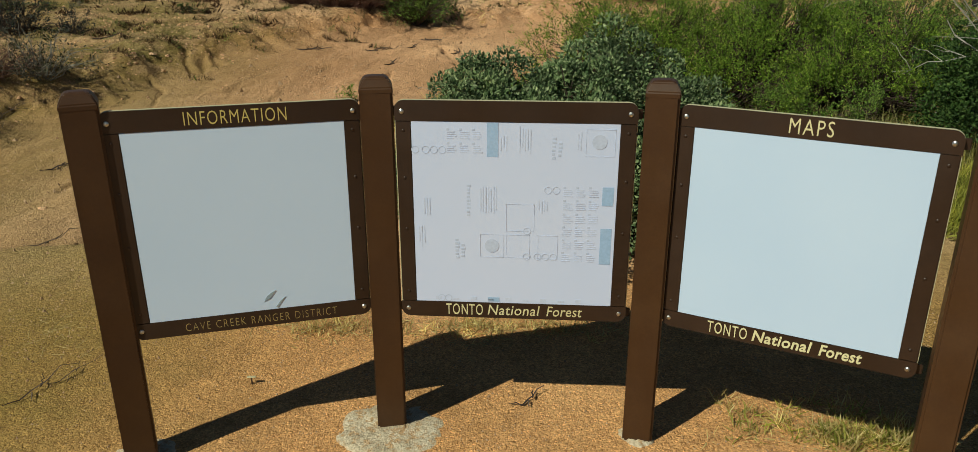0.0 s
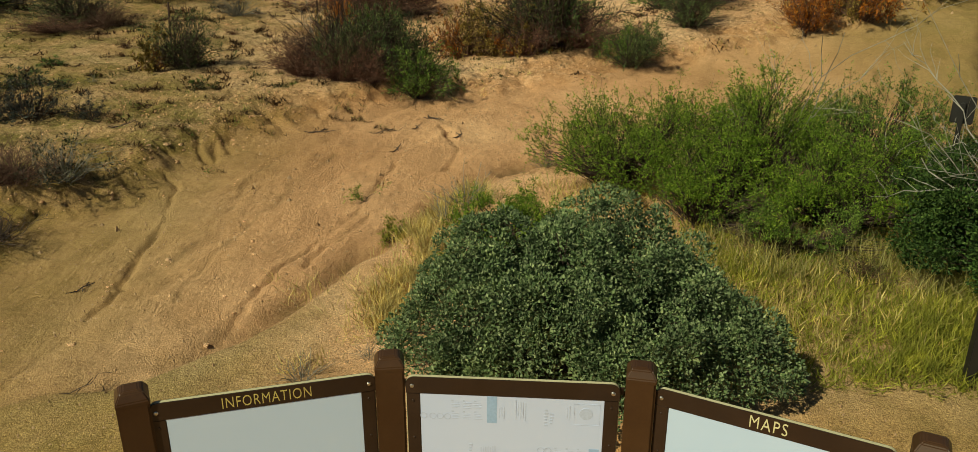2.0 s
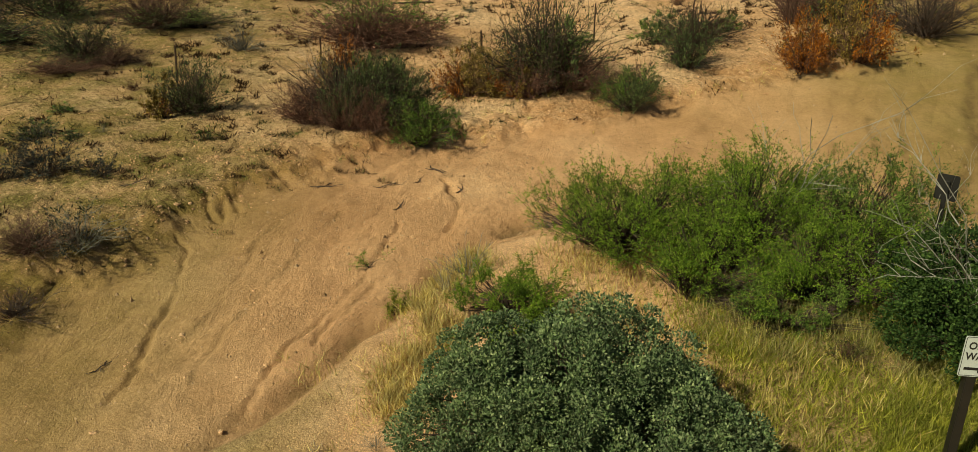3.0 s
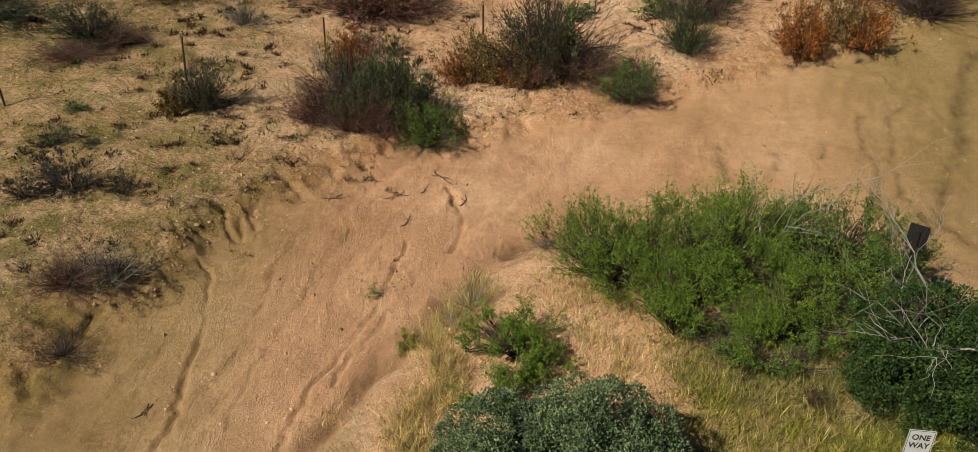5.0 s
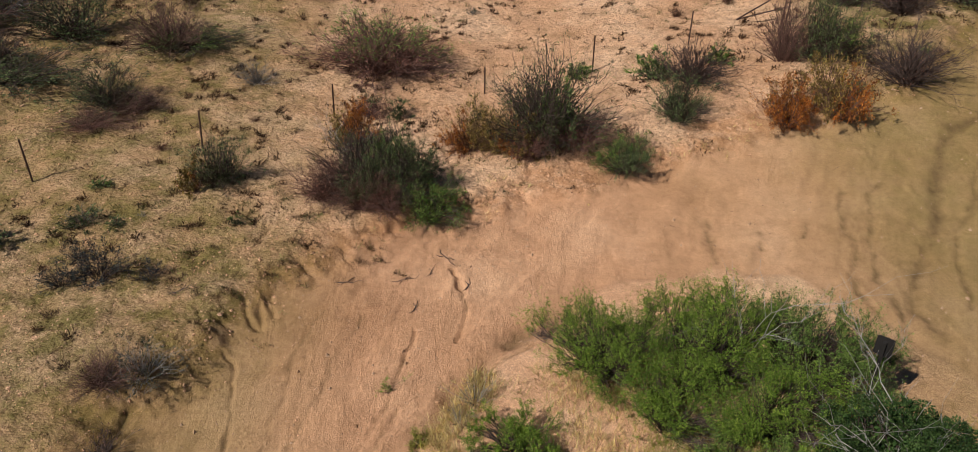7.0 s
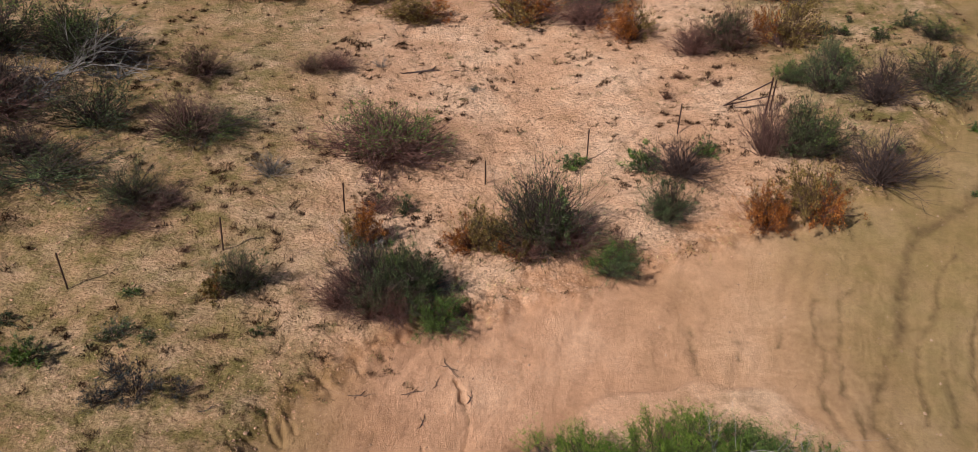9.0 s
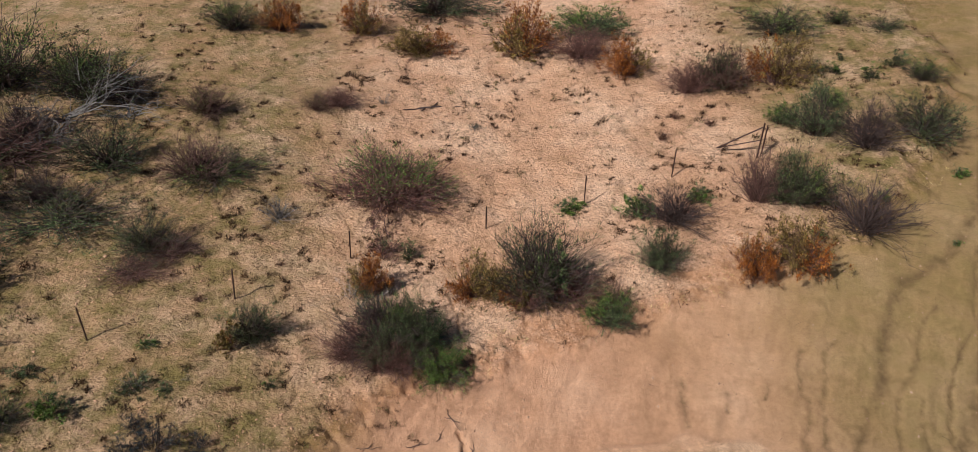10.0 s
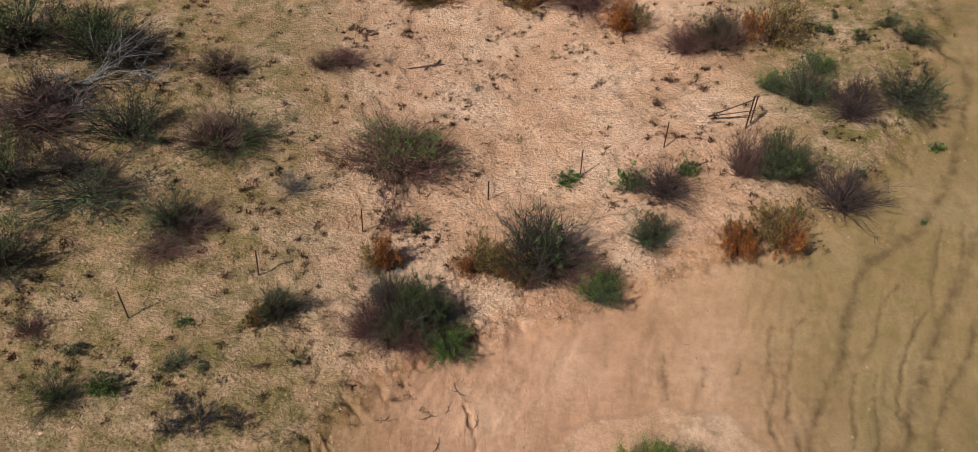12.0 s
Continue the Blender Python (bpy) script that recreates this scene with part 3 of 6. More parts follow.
def rods(lines, r0, r1):
    """Three-sided tapered twigs along polylines (n, k, 3)."""
    n, k, _ = lines.shape
    way = lines[:, -1] - lines[:, 0]
    way /= np.linalg.norm(way, axis=1, keepdims=True) + 1e-9
    ref = np.where(np.abs(way[:, 2:3]) < 0.8, np.array([[0, 0, 1.0]]), np.array([[1.0, 0, 0]]))
    a = np.cross(way, ref)
    a /= np.linalg.norm(a, axis=1, keepdims=True) + 1e-9
    b = np.cross(way, a)
    r0, r1 = np.broadcast_to(np.asarray(r0, float), (n,)), np.broadcast_to(np.asarray(r1, float), (n,))
    rad = r0[:, None] + (r1 - r0)[:, None] * np.linspace(0, 1, k)[None]
    rings = []
    for q in range(3):
        c, s = math.cos(q * 2.0944), math.sin(q * 2.0944)
        rings.append(lines + (a * c + b * s)[:, None] * rad[..., None])
    verts = np.stack(rings, 2).reshape(-1, 3)
    first = (np.arange(n)[:, None] * k + np.arange(k - 1)[None]).reshape(-1, 1) * 3
    faces = np.concatenate([np.concatenate([first + q, first + (q + 1) % 3, first + 3 + (q + 1) % 3, first + 3 + q], 1) for q in range(3)])
    return verts, faces


def sway(start, end, lift, k, rng, kink=0.04):
    """Polylines from start to end that rise first and then lean out."""
    t = np.linspace(0, 1, k)[None, :, None]
    line = start[:, None] * (1 - t) + end[:, None] * t
    size = np.linalg.norm(end - start, axis=1)[:, None, None]
    line = line + np.array([0, 0, 1.0]) * (t * (1 - t)) * size * lift
    return line + rng.normal(size=line.shape) * size * kink * np.minimum(t * 2, 1)


def shrub(name, label, wide, tall, stems, twigs, leaves, leaf, leaf_mat, twig_mat, seed, upright=0.5, lobes=3, second=None, thick=0.014, tight=0.045):
    """A desert shrub at the origin: stems that fan from the crown of the root, side twigs, and small leaves along them.
    leaf: length and width; second: another leaf material and its share."""
    rng = np.random.default_rng(seed)
    thing = empty(name, 0, 0, 0, label, "shrub", "desert shrubs")
    az = rng.uniform(0, 2 * np.pi, stems)
    polar = np.arccos(1 - rng.uniform(0, 1, stems) ** (0.4 + 0.75 * upright) * 0.97)
    bulge = 1 + 0.26 * np.sin(az * lobes + seed) + 0.16 * np.sin(az * (lobes + 2) + 2 * seed)
    reach = rng.uniform(0.4, 1.15, stems) * bulge
    end = np.stack([0.5 * wide * reach * np.sin(polar) * np.cos(az), 0.5 * wide * reach * np.sin(polar) * np.sin(az),
                    0.08 * tall + 0.92 * tall * rng.uniform(0.5, 1.2, stems) * np.cos(polar) ** 0.8], 1)
    start = end * np.array([0.10, 0.10, 0]) + rng.normal(size=(stems, 3)) * np.array([0.03, 0.03, 0]) * wide - np.array([0, 0, 0.04])
    main = sway(start, end, 0.35, 5, rng)
    pick = rng.integers(0, stems, twigs)
    seg = 4 - 3.4 * rng.uniform(0.02, 1, twigs) ** 1.4
    i, f = seg.astype(int), (seg - seg.astype(int))[:, None]
    root = main[pick, i] * (1 - f) + main[pick, np.minimum(i + 1, 4)] * f
    out = end[pick] - start[pick]
    out /= np.linalg.norm(out, axis=1, keepdims=True)
    away = out * 0.8 + rng.normal(size=(twigs, 3)) * 0.75 + np.array([0, 0, 0.3])
    tip = root + away / np.linalg.norm(away, axis=1, keepdims=True) * ((0.08 + 0.30 * rng.uniform(0, 1, twigs) ** 1.8) * (wide * 0.5 + tall) * 0.6)[:, None]
    tip[:, 2] = np.maximum(tip[:, 2], 0.02)
    side = sway(root, tip, 0.1, 2, rng, 0)
    v1, f1 = rods(main, thick, thick * 0.3)
    v2, f2 = rods(side, thick * 0.42, thick * 0.2)
    arrays("woody_frame", np.concatenate([v1, v2]), np.concatenate([f1, f2 + len(v1)]), twig_mat, thing)
    shares = [(leaf_mat, 1.0)] if second is None else [(leaf_mat, 1 - second[1]), (second[0], second[1])]
    heart = second is not None and len(second) > 2
    split = rng.uniform(0, 1, twigs)
    leafy = (rng.uniform(0.12, 1.0, stems) ** 2)[pick] * rng.uniform(0.4, 1.0, twigs)
    edge = 0.0
    for mat, share in shares:
        if second is not None:
            key = tip[:, 2] / tall * 0.8 + split * 0.25 if heart else (np.cos(az[pick] - seed) + 1) / 2 * 0.8 + split * 0.2
            own = np.where((np.argsort(np.argsort(key)) / twigs >= edge) & (np.argsort(np.argsort(key)) / twigs < edge + share))[0]
        else:
            own = np.arange(twigs)
        edge += share
        n = int(leaves * share)
        which = rng.choice(own, n, p=leafy[own] / leafy[own].sum())
        u = 0.92 - 0.85 * rng.uniform(0, 1, n)[:, None] ** 1.4
        puff = rng.normal(size=(n, 3))
        at = root[which] * (1 - u) + tip[which] * u + puff * tight * tall * 0.6
        at[:, 2] = np.maximum(at[:, 2], 0.01)
        way = (tip - root)[which] / np.linalg.norm((tip - root)[which], axis=1, keepdims=True) + puff * 0.5 + rng.normal(size=(n, 3)) * 0.4
        size = rng.uniform(0.6, 1.3, n)
        v, f = blades(at, way, leaf[0] * size, leaf[1] * size, 0.12, rng)
        arrays("foliage", v, f, mat, thing)
    return thing


def dense_bush(name, label, x, y, mounds, leaves, leaf, seed, mat, frame_mat):
    """A close-leaved bush: rounded mounds (x, y, half width, height), broken up by small knobs that carry the leaves."""
    rng = np.random.default_rng(seed)
    z0 = float(ground_z(x, y))
    thing = empty(name, x, y, z0 - 0.02, label, "bush")
    spots, radii, out = [], [], []
    for mx, my, r, h in mounds:
        n = int(46 * r * (r + h))
        az, c = rng.uniform(0, 2 * np.pi, n), rng.uniform(-0.05, 1, n)
        s = np.sqrt(np.clip(1 - c * c, 0, 1))
        dirs = np.stack([s * np.cos(az), s * np.sin(az), c], 1)
        body = np.array([mx - x, my - y, 0.30 * h]) + dirs * np.array([r, r, 0.66 * h]) * rng.uniform(0.74, 1.02, n)[:, None]
        spots.append(body)
        out.append(dirs)
        radii.append(rng.uniform(0.10, 0.24, n))
    spots, radii, out = np.concatenate(spots), np.concatenate(radii), np.concatenate(out)
    open_air = np.ones(len(spots), bool)
    for mx, my, r, h in mounds:
        q = (spots - np.array([mx - x, my - y, 0.30 * h])) / np.array([r, r, 0.66 * h])
        open_air &= (np.linalg.norm(q, axis=1) > 0.72)
    spots, radii, out = spots[open_air], radii[open_air], out[open_air]
    pick = rng.choice(len(spots), leaves, p=radii ** 2 / (radii ** 2).sum())
    dirs = rng.normal(size=(leaves, 3)) + out[pick] * 0.9
    dirs /= np.linalg.norm(dirs, axis=1, keepdims=True)
    at = spots[pick] + dirs * (radii[pick] * rng.uniform(0.55, 1.08, leaves) ** 0.7)[:, None]
    at[:, 2] = np.maximum(at[:, 2], 0.02)
    way = dirs * 0.8 + rng.normal(size=(leaves, 3)) * 0.7 + np.array([0, 0, 0.25])
    size = rng.uniform(0.65, 1.25, leaves)
    deep = spots[rng.integers(0, len(spots), leaves // 7)] * rng.uniform(0.55, 0.9, (leaves // 7, 1)) + rng.normal(size=(leaves // 7, 3)) * 0.06
    deep[:, 2] = np.maximum(deep[:, 2], 0.02)
    at, way = np.concatenate([at, deep]), np.concatenate([way, rng.normal(size=deep.shape)])
    size = np.concatenate([size, rng.uniform(1.6, 2.4, len(deep))])
    v, f = blades(at, way, leaf[0] * size, leaf[1] * size, 0.15, rng)
    arrays("foliage", v, f, mat, thing)
    n = 260
    goal = spots[rng.integers(0, len(spots), n)]
    start = goal * np.array([0.25, 0.25, 0]) + rng.normal(size=(n, 3)) * np.array([0.08, 0.08, 0])
    v, f = rods(sway(start, goal, 0.3, 5, rng, 0.05), 0.016, 0.004)
    arrays("woody_frame", v, f, frame_mat, thing)
    return thing


def plumed_bush(name, label, x, y, mounds, plumes, each, leaf, seed, mat, reach=0.42):
    """A feathery bush: many leafy sprays that stand up and out from rounded mounds (x, y, half width, height), with dark gaps between."""
    rng = np.random.default_rng(seed)
    thing = empty(name, x, y, float(ground_z(x, y)) - 0.02, label, "shrub", "bushes by the road")
    share = np.array([r * (r + h) for _, _, r, h in mounds])
    knobs = max(plumes // 9, 6)
    knob = rng.integers(0, knobs, plumes)
    knob_az, knob_c, knob_out = rng.uniform(0, 2 * np.pi, knobs), rng.uniform(0, 1, knobs), rng.uniform(0.72, 1.04, knobs)
    az, c = knob_az[knob] + rng.normal(size=plumes) * 0.16, np.clip(knob_c[knob] + rng.normal(size=plumes) * 0.11, -0.02, 1)
    s = np.sqrt(np.clip(1 - c * c, 0, 1))
    out = np.stack([s * np.cos(az), s * np.sin(az), c], 1)
    heap = np.array(mounds)[rng.choice(len(mounds), knobs, p=share / share.sum())][knob]
    half, tall = heap[:, 2:3], heap[:, 3:4]
    root = np.concatenate([heap[:, :1] - x, heap[:, 1:2] - y, 0.25 * tall], 1) + out * np.concatenate([half, half, 0.62 * tall], 1) * (knob_out[knob] * rng.uniform(0.62, 0.92, plumes))[:, None]
    way = out * 0.9 + np.array([0, 0, 0.45]) + rng.normal(size=(plumes, 3)) * 0.35
    way /= np.linalg.norm(way, axis=1, keepdims=True)
    long = reach * rng.uniform(0.4, 1.35, plumes)
    tip = root + way * long[:, None]
    root[:, 2], tip[:, 2] = np.maximum(root[:, 2], 0.03), np.maximum(tip[:, 2], 0.08)
    forks = 8
    fork_u = rng.uniform(0.15, 1.0, (plumes, forks))
    fork_way = rng.normal(size=(plumes, forks, 3)) * 0.7 + way[:, None] * 0.6
    fork_way *= (0.34 * long * rng.uniform(0.6, 1.2, plumes))[:, None, None] / np.linalg.norm(fork_way, axis=2, keepdims=True)
    n = plumes * each
    pick, fork = np.repeat(np.arange(plumes), each), rng.integers(0, forks, n)
    at = root[pick] + (tip - root)[pick] * fork_u[pick, fork][:, None] + fork_way[pick, fork] * rng.uniform(0.05, 1.0, n)[:, None] + rng.normal(size=(n, 3)) * 0.010
    at[:, 2] = np.maximum(at[:, 2], 0.01)
    lean = fork_way[pick, fork] / (0.34 * long[pick])[:, None] + rng.normal(size=(n, 3)) * 0.7
    size = rng.uniform(0.6, 1.3, n)
    v, f = blades(at, lean, leaf[0] * size, leaf[1] * size, 0.12, rng)
    arrays("foliage", v, f, mat, thing)
    start = root * np.array([0.2, 0.2, 0]) + rng.normal(size=(plumes, 3)) * np.array([0.06, 0.06, 0])
    v1, f1 = rods(sway(start, root, 0.25, 4, rng, 0.04), 0.010, 0.004)
    v2, f2 = rods(np.stack([root, tip], 1), 0.004, 0.0015)
    arrays("woody_frame", np.concatenate([v1, v2]), np.concatenate([f1, f2 + len(v1)]), TWIG_DARK, thing)
    return thing


def branchy(name, label, x, y, count, reach, tall, mat, seed, thick=0.02, flat=0.6, category="dead branches", toward=(0, 0)):
    """Bare forking limbs."""
    rng = np.random.default_rng(seed)
    thing = empty(name, x, y, float(ground_z(x, y)), label, category)
    az = rng.uniform(0, 2 * np.pi, count)
    end = np.stack([np.cos(az), np.sin(az), np.zeros(count)], 1) * (reach * rng.uniform(0.5, 1.0, count))[:, None]
    end[:, 2] = tall * rng.uniform(0.35, 1.0, count)
    end[:, :2] += np.array(toward)
    main = sway(rng.normal(size=(count, 3)) * np.array([0.06, 0.06, 0]) - np.array([0, 0, 0.05]), end, flat, 9, rng, 0.012)
    turn = np.linspace(0, 1, 9)[None, :] * rng.uniform(5, 9, (count, 1)) + rng.uniform(0, 6, (count, 1))
    main += np.stack([np.sin(turn), np.cos(turn * 0.9), 0.5 * np.sin(turn * 1.2 + 1)], -1) * (0.13 * reach * np.linspace(0, 1, 9))[None, :, None]
    sets, thin = [main], [(thick, thick * 0.35)]
    for level in range(2):
        host = sets[-1]
        m = len(host) * 4
        pick = rng.integers(0, len(host), m)
        i = rng.integers(1, host.shape[1] - 1, m)
        root = host[pick, i]
        away = (host[pick, i + 1] - host[pick, i])
        size = np.linalg.norm(host[pick, -1] - host[pick, 0], axis=1)
        away = away / (np.linalg.norm(away, axis=1, keepdims=True) + 1e-9) + rng.normal(size=(m, 3)) * 0.6
        tip = root + away * (size * rng.uniform(0.2, 0.45, m))[:, None]
        tip[:, 2] = np.maximum(tip[:, 2], 0.03)
        sets.append(sway(root, tip, 0.15, 6 - level, rng, 0.03))
        thin.append((thin[-1][0] * 0.5, thin[-1][1] * 0.5))
    verts, faces, n = [], [], 0
    for lines, (a, b) in zip(sets, thin):
        v, f = rods(lines, a, b)
        verts.append(v)
        faces.append(f + n)
        n += len(v)
    arrays("limb_tangle", np.concatenate(verts), np.concatenate(faces), mat, thing)
    return thing


BIG, LOW = (2.5, 1.4), (1.0, 0.55)
SHRUB_KINDS = (
    # kind, name, label, stems, twigs, leaves, leaf size, leaf, bark, upright, second leaf
    ("dark", "dark_shrub", "dark grey-green twiggy shrub on the dry hillside", 120, 520, 4800, (0.06, 0.019), DARK_LEAF, TWIG_DARK, 0.5, (SHRUB_LEAF, 0.3, True)),
    ("dark", "dark_shrub", "dark grey-green twiggy shrub on the dry hillside", 120, 520, 4800, (0.06, 0.019), SAGE_LEAF, TWIG_DARK, 0.6, (DARK_LEAF, 0.55)),
    ("twig", "bare_shrub", "nearly leafless dark twiggy shrub on tan soil", 180, 1100, 800, (0.05, 0.012), PURPLE_LEAF, TWIG_DARK, 0.75, None),
    ("twig", "bare_shrub", "nearly leafless dark twiggy shrub on tan soil", 170, 1000, 1200, (0.05, 0.012), DARK_LEAF, TWIG_PURPLE, 0.75, None),
    ("purple", "purple_shrub", "purplish brown dried shrub on tan soil", 170, 1100, 4600, (0.05, 0.017), PURPLE_LEAF, TWIG_PURPLE, 0.5, None),
    ("purple", "purple_shrub", "purplish brown dried shrub with some green", 170, 1100, 4600, (0.05, 0.017), PURPLE_LEAF, TWIG_PURPLE, 0.5, (SAGE_LEAF, 0.2, True)),
    ("orange", "rusty_shrub", "rust-orange dried shrub on the bank", 110, 450, 7400, (0.054, 0.036), ORANGE_LEAF, TWIG_PURPLE, 0.35, (OLIVE_LEAF, 0.3)),
    ("olive", "olive_shrub", "ochre and olive leafy shrub on the bank", 110, 450, 7400, (0.054, 0.036), OLIVE_LEAF, TWIG_PURPLE, 0.35, (ORANGE_LEAF, 0.25)),
    ("green", "green_shrub", "fresh green feathery shrub on tan soil", 140, 550, 6600, (0.075, 0.024), GREEN_LEAF, TWIG_DARK, 0.6, (SAGE_LEAF, 0.35)),
    ("upright", "upright_shrub", "upright green-stemmed shrub on the bank", 300, 1500, 5600, (0.065, 0.016), SAGE_LEAF, TWIG_DARK, 0.7, (DARK_LEAF, 0.5)),
    ("sage", "grey_green_shrub", "upright grey-green shrub among purple brush", 170, 650, 5400, (0.07, 0.021), SAGE_LEAF, TWIG_DARK, 0.8, (DARK_LEAF, 0.3)),
    ("mixed", "reddish_shrub", "reddish brown shrub with a green heart", 240, 2000, 11000, (0.058, 0.018), PURPLE_LEAF, TWIG_PURPLE, 0.5, (GREEN_LEAF, 0.26, True)),
    ("grey", "grey_shrub", "low pale grey brushy shrub", 150, 1000, 4200, (0.05, 0.016), GREY_LEAF, TWIG_GREY, 0.4, (DARK_LEAF, 0.3)),
    ("blue", "blue_grey_shrub", "low blue-grey brushy shrub on the bank", 150, 900, 5200, (0.05, 0.015), BLUE_LEAF, TWIG_DARK, 0.4, None),
    ("rust", "rusty_tuft", "small rust-brown dried tuft on bare soil", 120, 700, 2600, (0.06, 0.016), RUST_LEAF, TWIG_PURPLE, 0.5, None),
    ("tuft", "small_tuft", "small dry green tuft on bare soil", 170, 1000, 2600, (0.08, 0.016), WEED, TWIG_PURPLE, 0.8, None),
    ("wisp", "dry_sprig", "sparse pale twiggy sprig on bare soil", 90, 300, 260, (0.04, 0.01), WEED, TWIG_GREY, 0.8, None),
)
SHRUBS = {}
for seed, (kind, name, label, stems, twigs, leaves, leaf, leaf_mat, bark, upright, second) in enumerate(SHRUB_KINDS):
    SHRUBS.setdefault((kind, "big"), []).append(((name, label, *BIG, stems, twigs, leaves, leaf, leaf_mat, bark, 11 + 7 * seed, upright, 3 + seed % 3, second, 0.012), BIG))
    SHRUBS.setdefault((kind, "low"), []).append(((name, "small " + label.replace("small ", ""), *LOW, stems // 3, twigs // 5, leaves // 4, (leaf[0] * 0.85, leaf[1] * 0.9), leaf_mat, bark, 12 + 7 * seed, upright, 3 + seed % 3, second, 0.007), LOW))
MADE = {}


def plant(kind, x, y, wide, tall):
    """A shrub of that kind, width and height on the ground, turned at random: built once, then copied."""
    size = "big" if wide > 1.25 else "low"
    choice = SHRUBS[kind, size]
    which = plant.count % len(choice)
    plant.count += 1
    given, (bw, bt) = choice[which]
    m = pose(x, y, float(ground_z(x, y)) - 0.02, 0, 0, (plant.count * 137.5) % 360) @ Matrix.Diagonal((1.14 * wide / bw, 1.14 * wide / bw, tall / bt, 1))
    base = MADE.get((kind, size, which))
    if base is None:
        base = MADE[kind, size, which] = shrub(*given)
        base.matrix_world = m
        return base
    sx, sy, sz = base.scale
    return copy_thing(base, m @ Matrix.Diagonal((1 / sx, 1 / sy, 1 / sz, 1)))


plant.count = 0


# ---- the information board ----
BOARD_AT = Vector((0.1, 3.55, 0.0))
PANEL_W, PANEL_LOW, PANEL_HIGH = 1.155, 0.70, 1.835


def ring(bm, u, w, r, wide, m):
    """A thin flat ring, facing -y."""
    n = 18
    rows = []
    for depth in (0.0, -0.0012):
        for rad in (r, r - wide):
            rows.append([bm.verts.new(m @ Vector((u + rad * math.cos(2 * math.pi * i / n), depth, w + rad * math.sin(2 * math.pi * i / n)))) for i in range(n)])
    for i in range(n):
        j = (i + 1) % n
        bm.faces.new((rows[2][i], rows[2][j], rows[3][j], rows[3][i]))
        bm.faces.new((rows[0][i], rows[0][j], rows[2][j], rows[2][i]))
        bm.faces.new((rows[1][i], rows[1][j], rows[3][j], rows[3][i]))


def dome(bm, u, y, w, r, m):
    made = bmesh.ops.create_uvsphere(bm, u_segments=10, v_segments=6, radius=r)["verts"]
    bmesh.ops.transform(bm, matrix=m @ Matrix.Translation((u, y, w)) @ Matrix.Diagonal((1, 0.55, 1, 1)), verts=made)


def panel(board, x0, y0, x1, y1, sheet_mat):
    """One panel between two corner screws: a two-coloured plastic back, rails, a sheet, screws and routed words."""
    mid = Vector(((x0 + x1) / 2, (y0 + y1) / 2, 0)) - BOARD_AT
    m = Matrix.Translation(mid) @ Matrix.Rotation(math.atan2(y1 - y0, x1 - x0), 4, "Z")
    h, lo, hi = PANEL_W / 2, PANEL_LOW, PANEL_HIGH

    def put(name, bm, mat, parent, label=""):
        bmesh.ops.transform(bm, matrix=m, verts=bm.verts)
        return part(name, bm, mat, parent, label)

    back = put("panel", slab(bmesh.new(), rounded(-h, h, lo, hi, 0.045), 0.0, 0.019), CREAM, board, "brown plastic panel with a cream core at its edge")
    put("rear_skin", slab(bmesh.new(), rounded(-h + 0.001, h - 0.001, lo + 0.001, hi - 0.001, 0.044), 0.019, 0.023), BROWN, back)
    head_z, foot_z = hi - 0.100, lo + 0.084
    put("header_rail", slab(bmesh.new(), rounded(-h, h, head_z, hi - 0.001, 0.045, (0, 0, 1, 1)), -0.0085, 0.0), BROWN, back)
    put("footer_rail", slab(bmesh.new(), rounded(-h, h, lo, foot_z, 0.045, (1, 1, 0, 0)), -0.0085, 0.0), BROWN, back)
    for s in (-1, 1):
        a, b = sorted((s * (h - 0.004), s * (h - 0.078)))
        put("side_rail", box(bmesh.new(), a, b, -0.0078, 0.0, foot_z + 0.002, head_z - 0.002, 0.003), BROWN, back)
        for q in (0.06, 0.42, 0.70, 0.95):
            bm = bmesh.new()
            dome(bm, s * (h - 0.040), -0.0078, foot_z + q * (head_z - foot_z), 0.008, Matrix.Identity(4))
            put("rail_screw", bm, BROWN, back)
    sheet = put("sheet", box(bmesh.new(), -h + 0.079, h - 0.079, -0.006, -0.001, foot_z + 0.002, head_z - 0.002, 0.001), sheet_mat, back,
                "white sheet under printed protective film" if sheet_mat is FILM else "blank pale blue-white acrylic sheet")
    for s in (-1, 1):
        for z in (hi - 0.055, lo + 0.045):
            bm = bmesh.new()
            dome(bm, s * (h - 0.035), -0.0085, z, 0.0125, Matrix.Identity(4))
            put("screw", bm, STEEL, back, "domed steel screw")
            bm = box(bmesh.new(), s * (h - 0.03) - 0.055, s * (h - 0.03) + 0.055, 0.024, 0.034, z - 0.03, z + 0.02, 0.004)
            put("bracket", bm, BROWN, back)
    return back, sheet, m, head_z, foot_z


def words(back, m, text, u, z, size, mat, label, slant=0.0, spread=1.0, narrow=1.0, bold=0.0):
    for bm in lettering(text, size, 0.0012, m @ Matrix.Translation((u, -0.0088, z)), slant, spread, narrow, bold):
        part("letter", bm, mat, back, label)


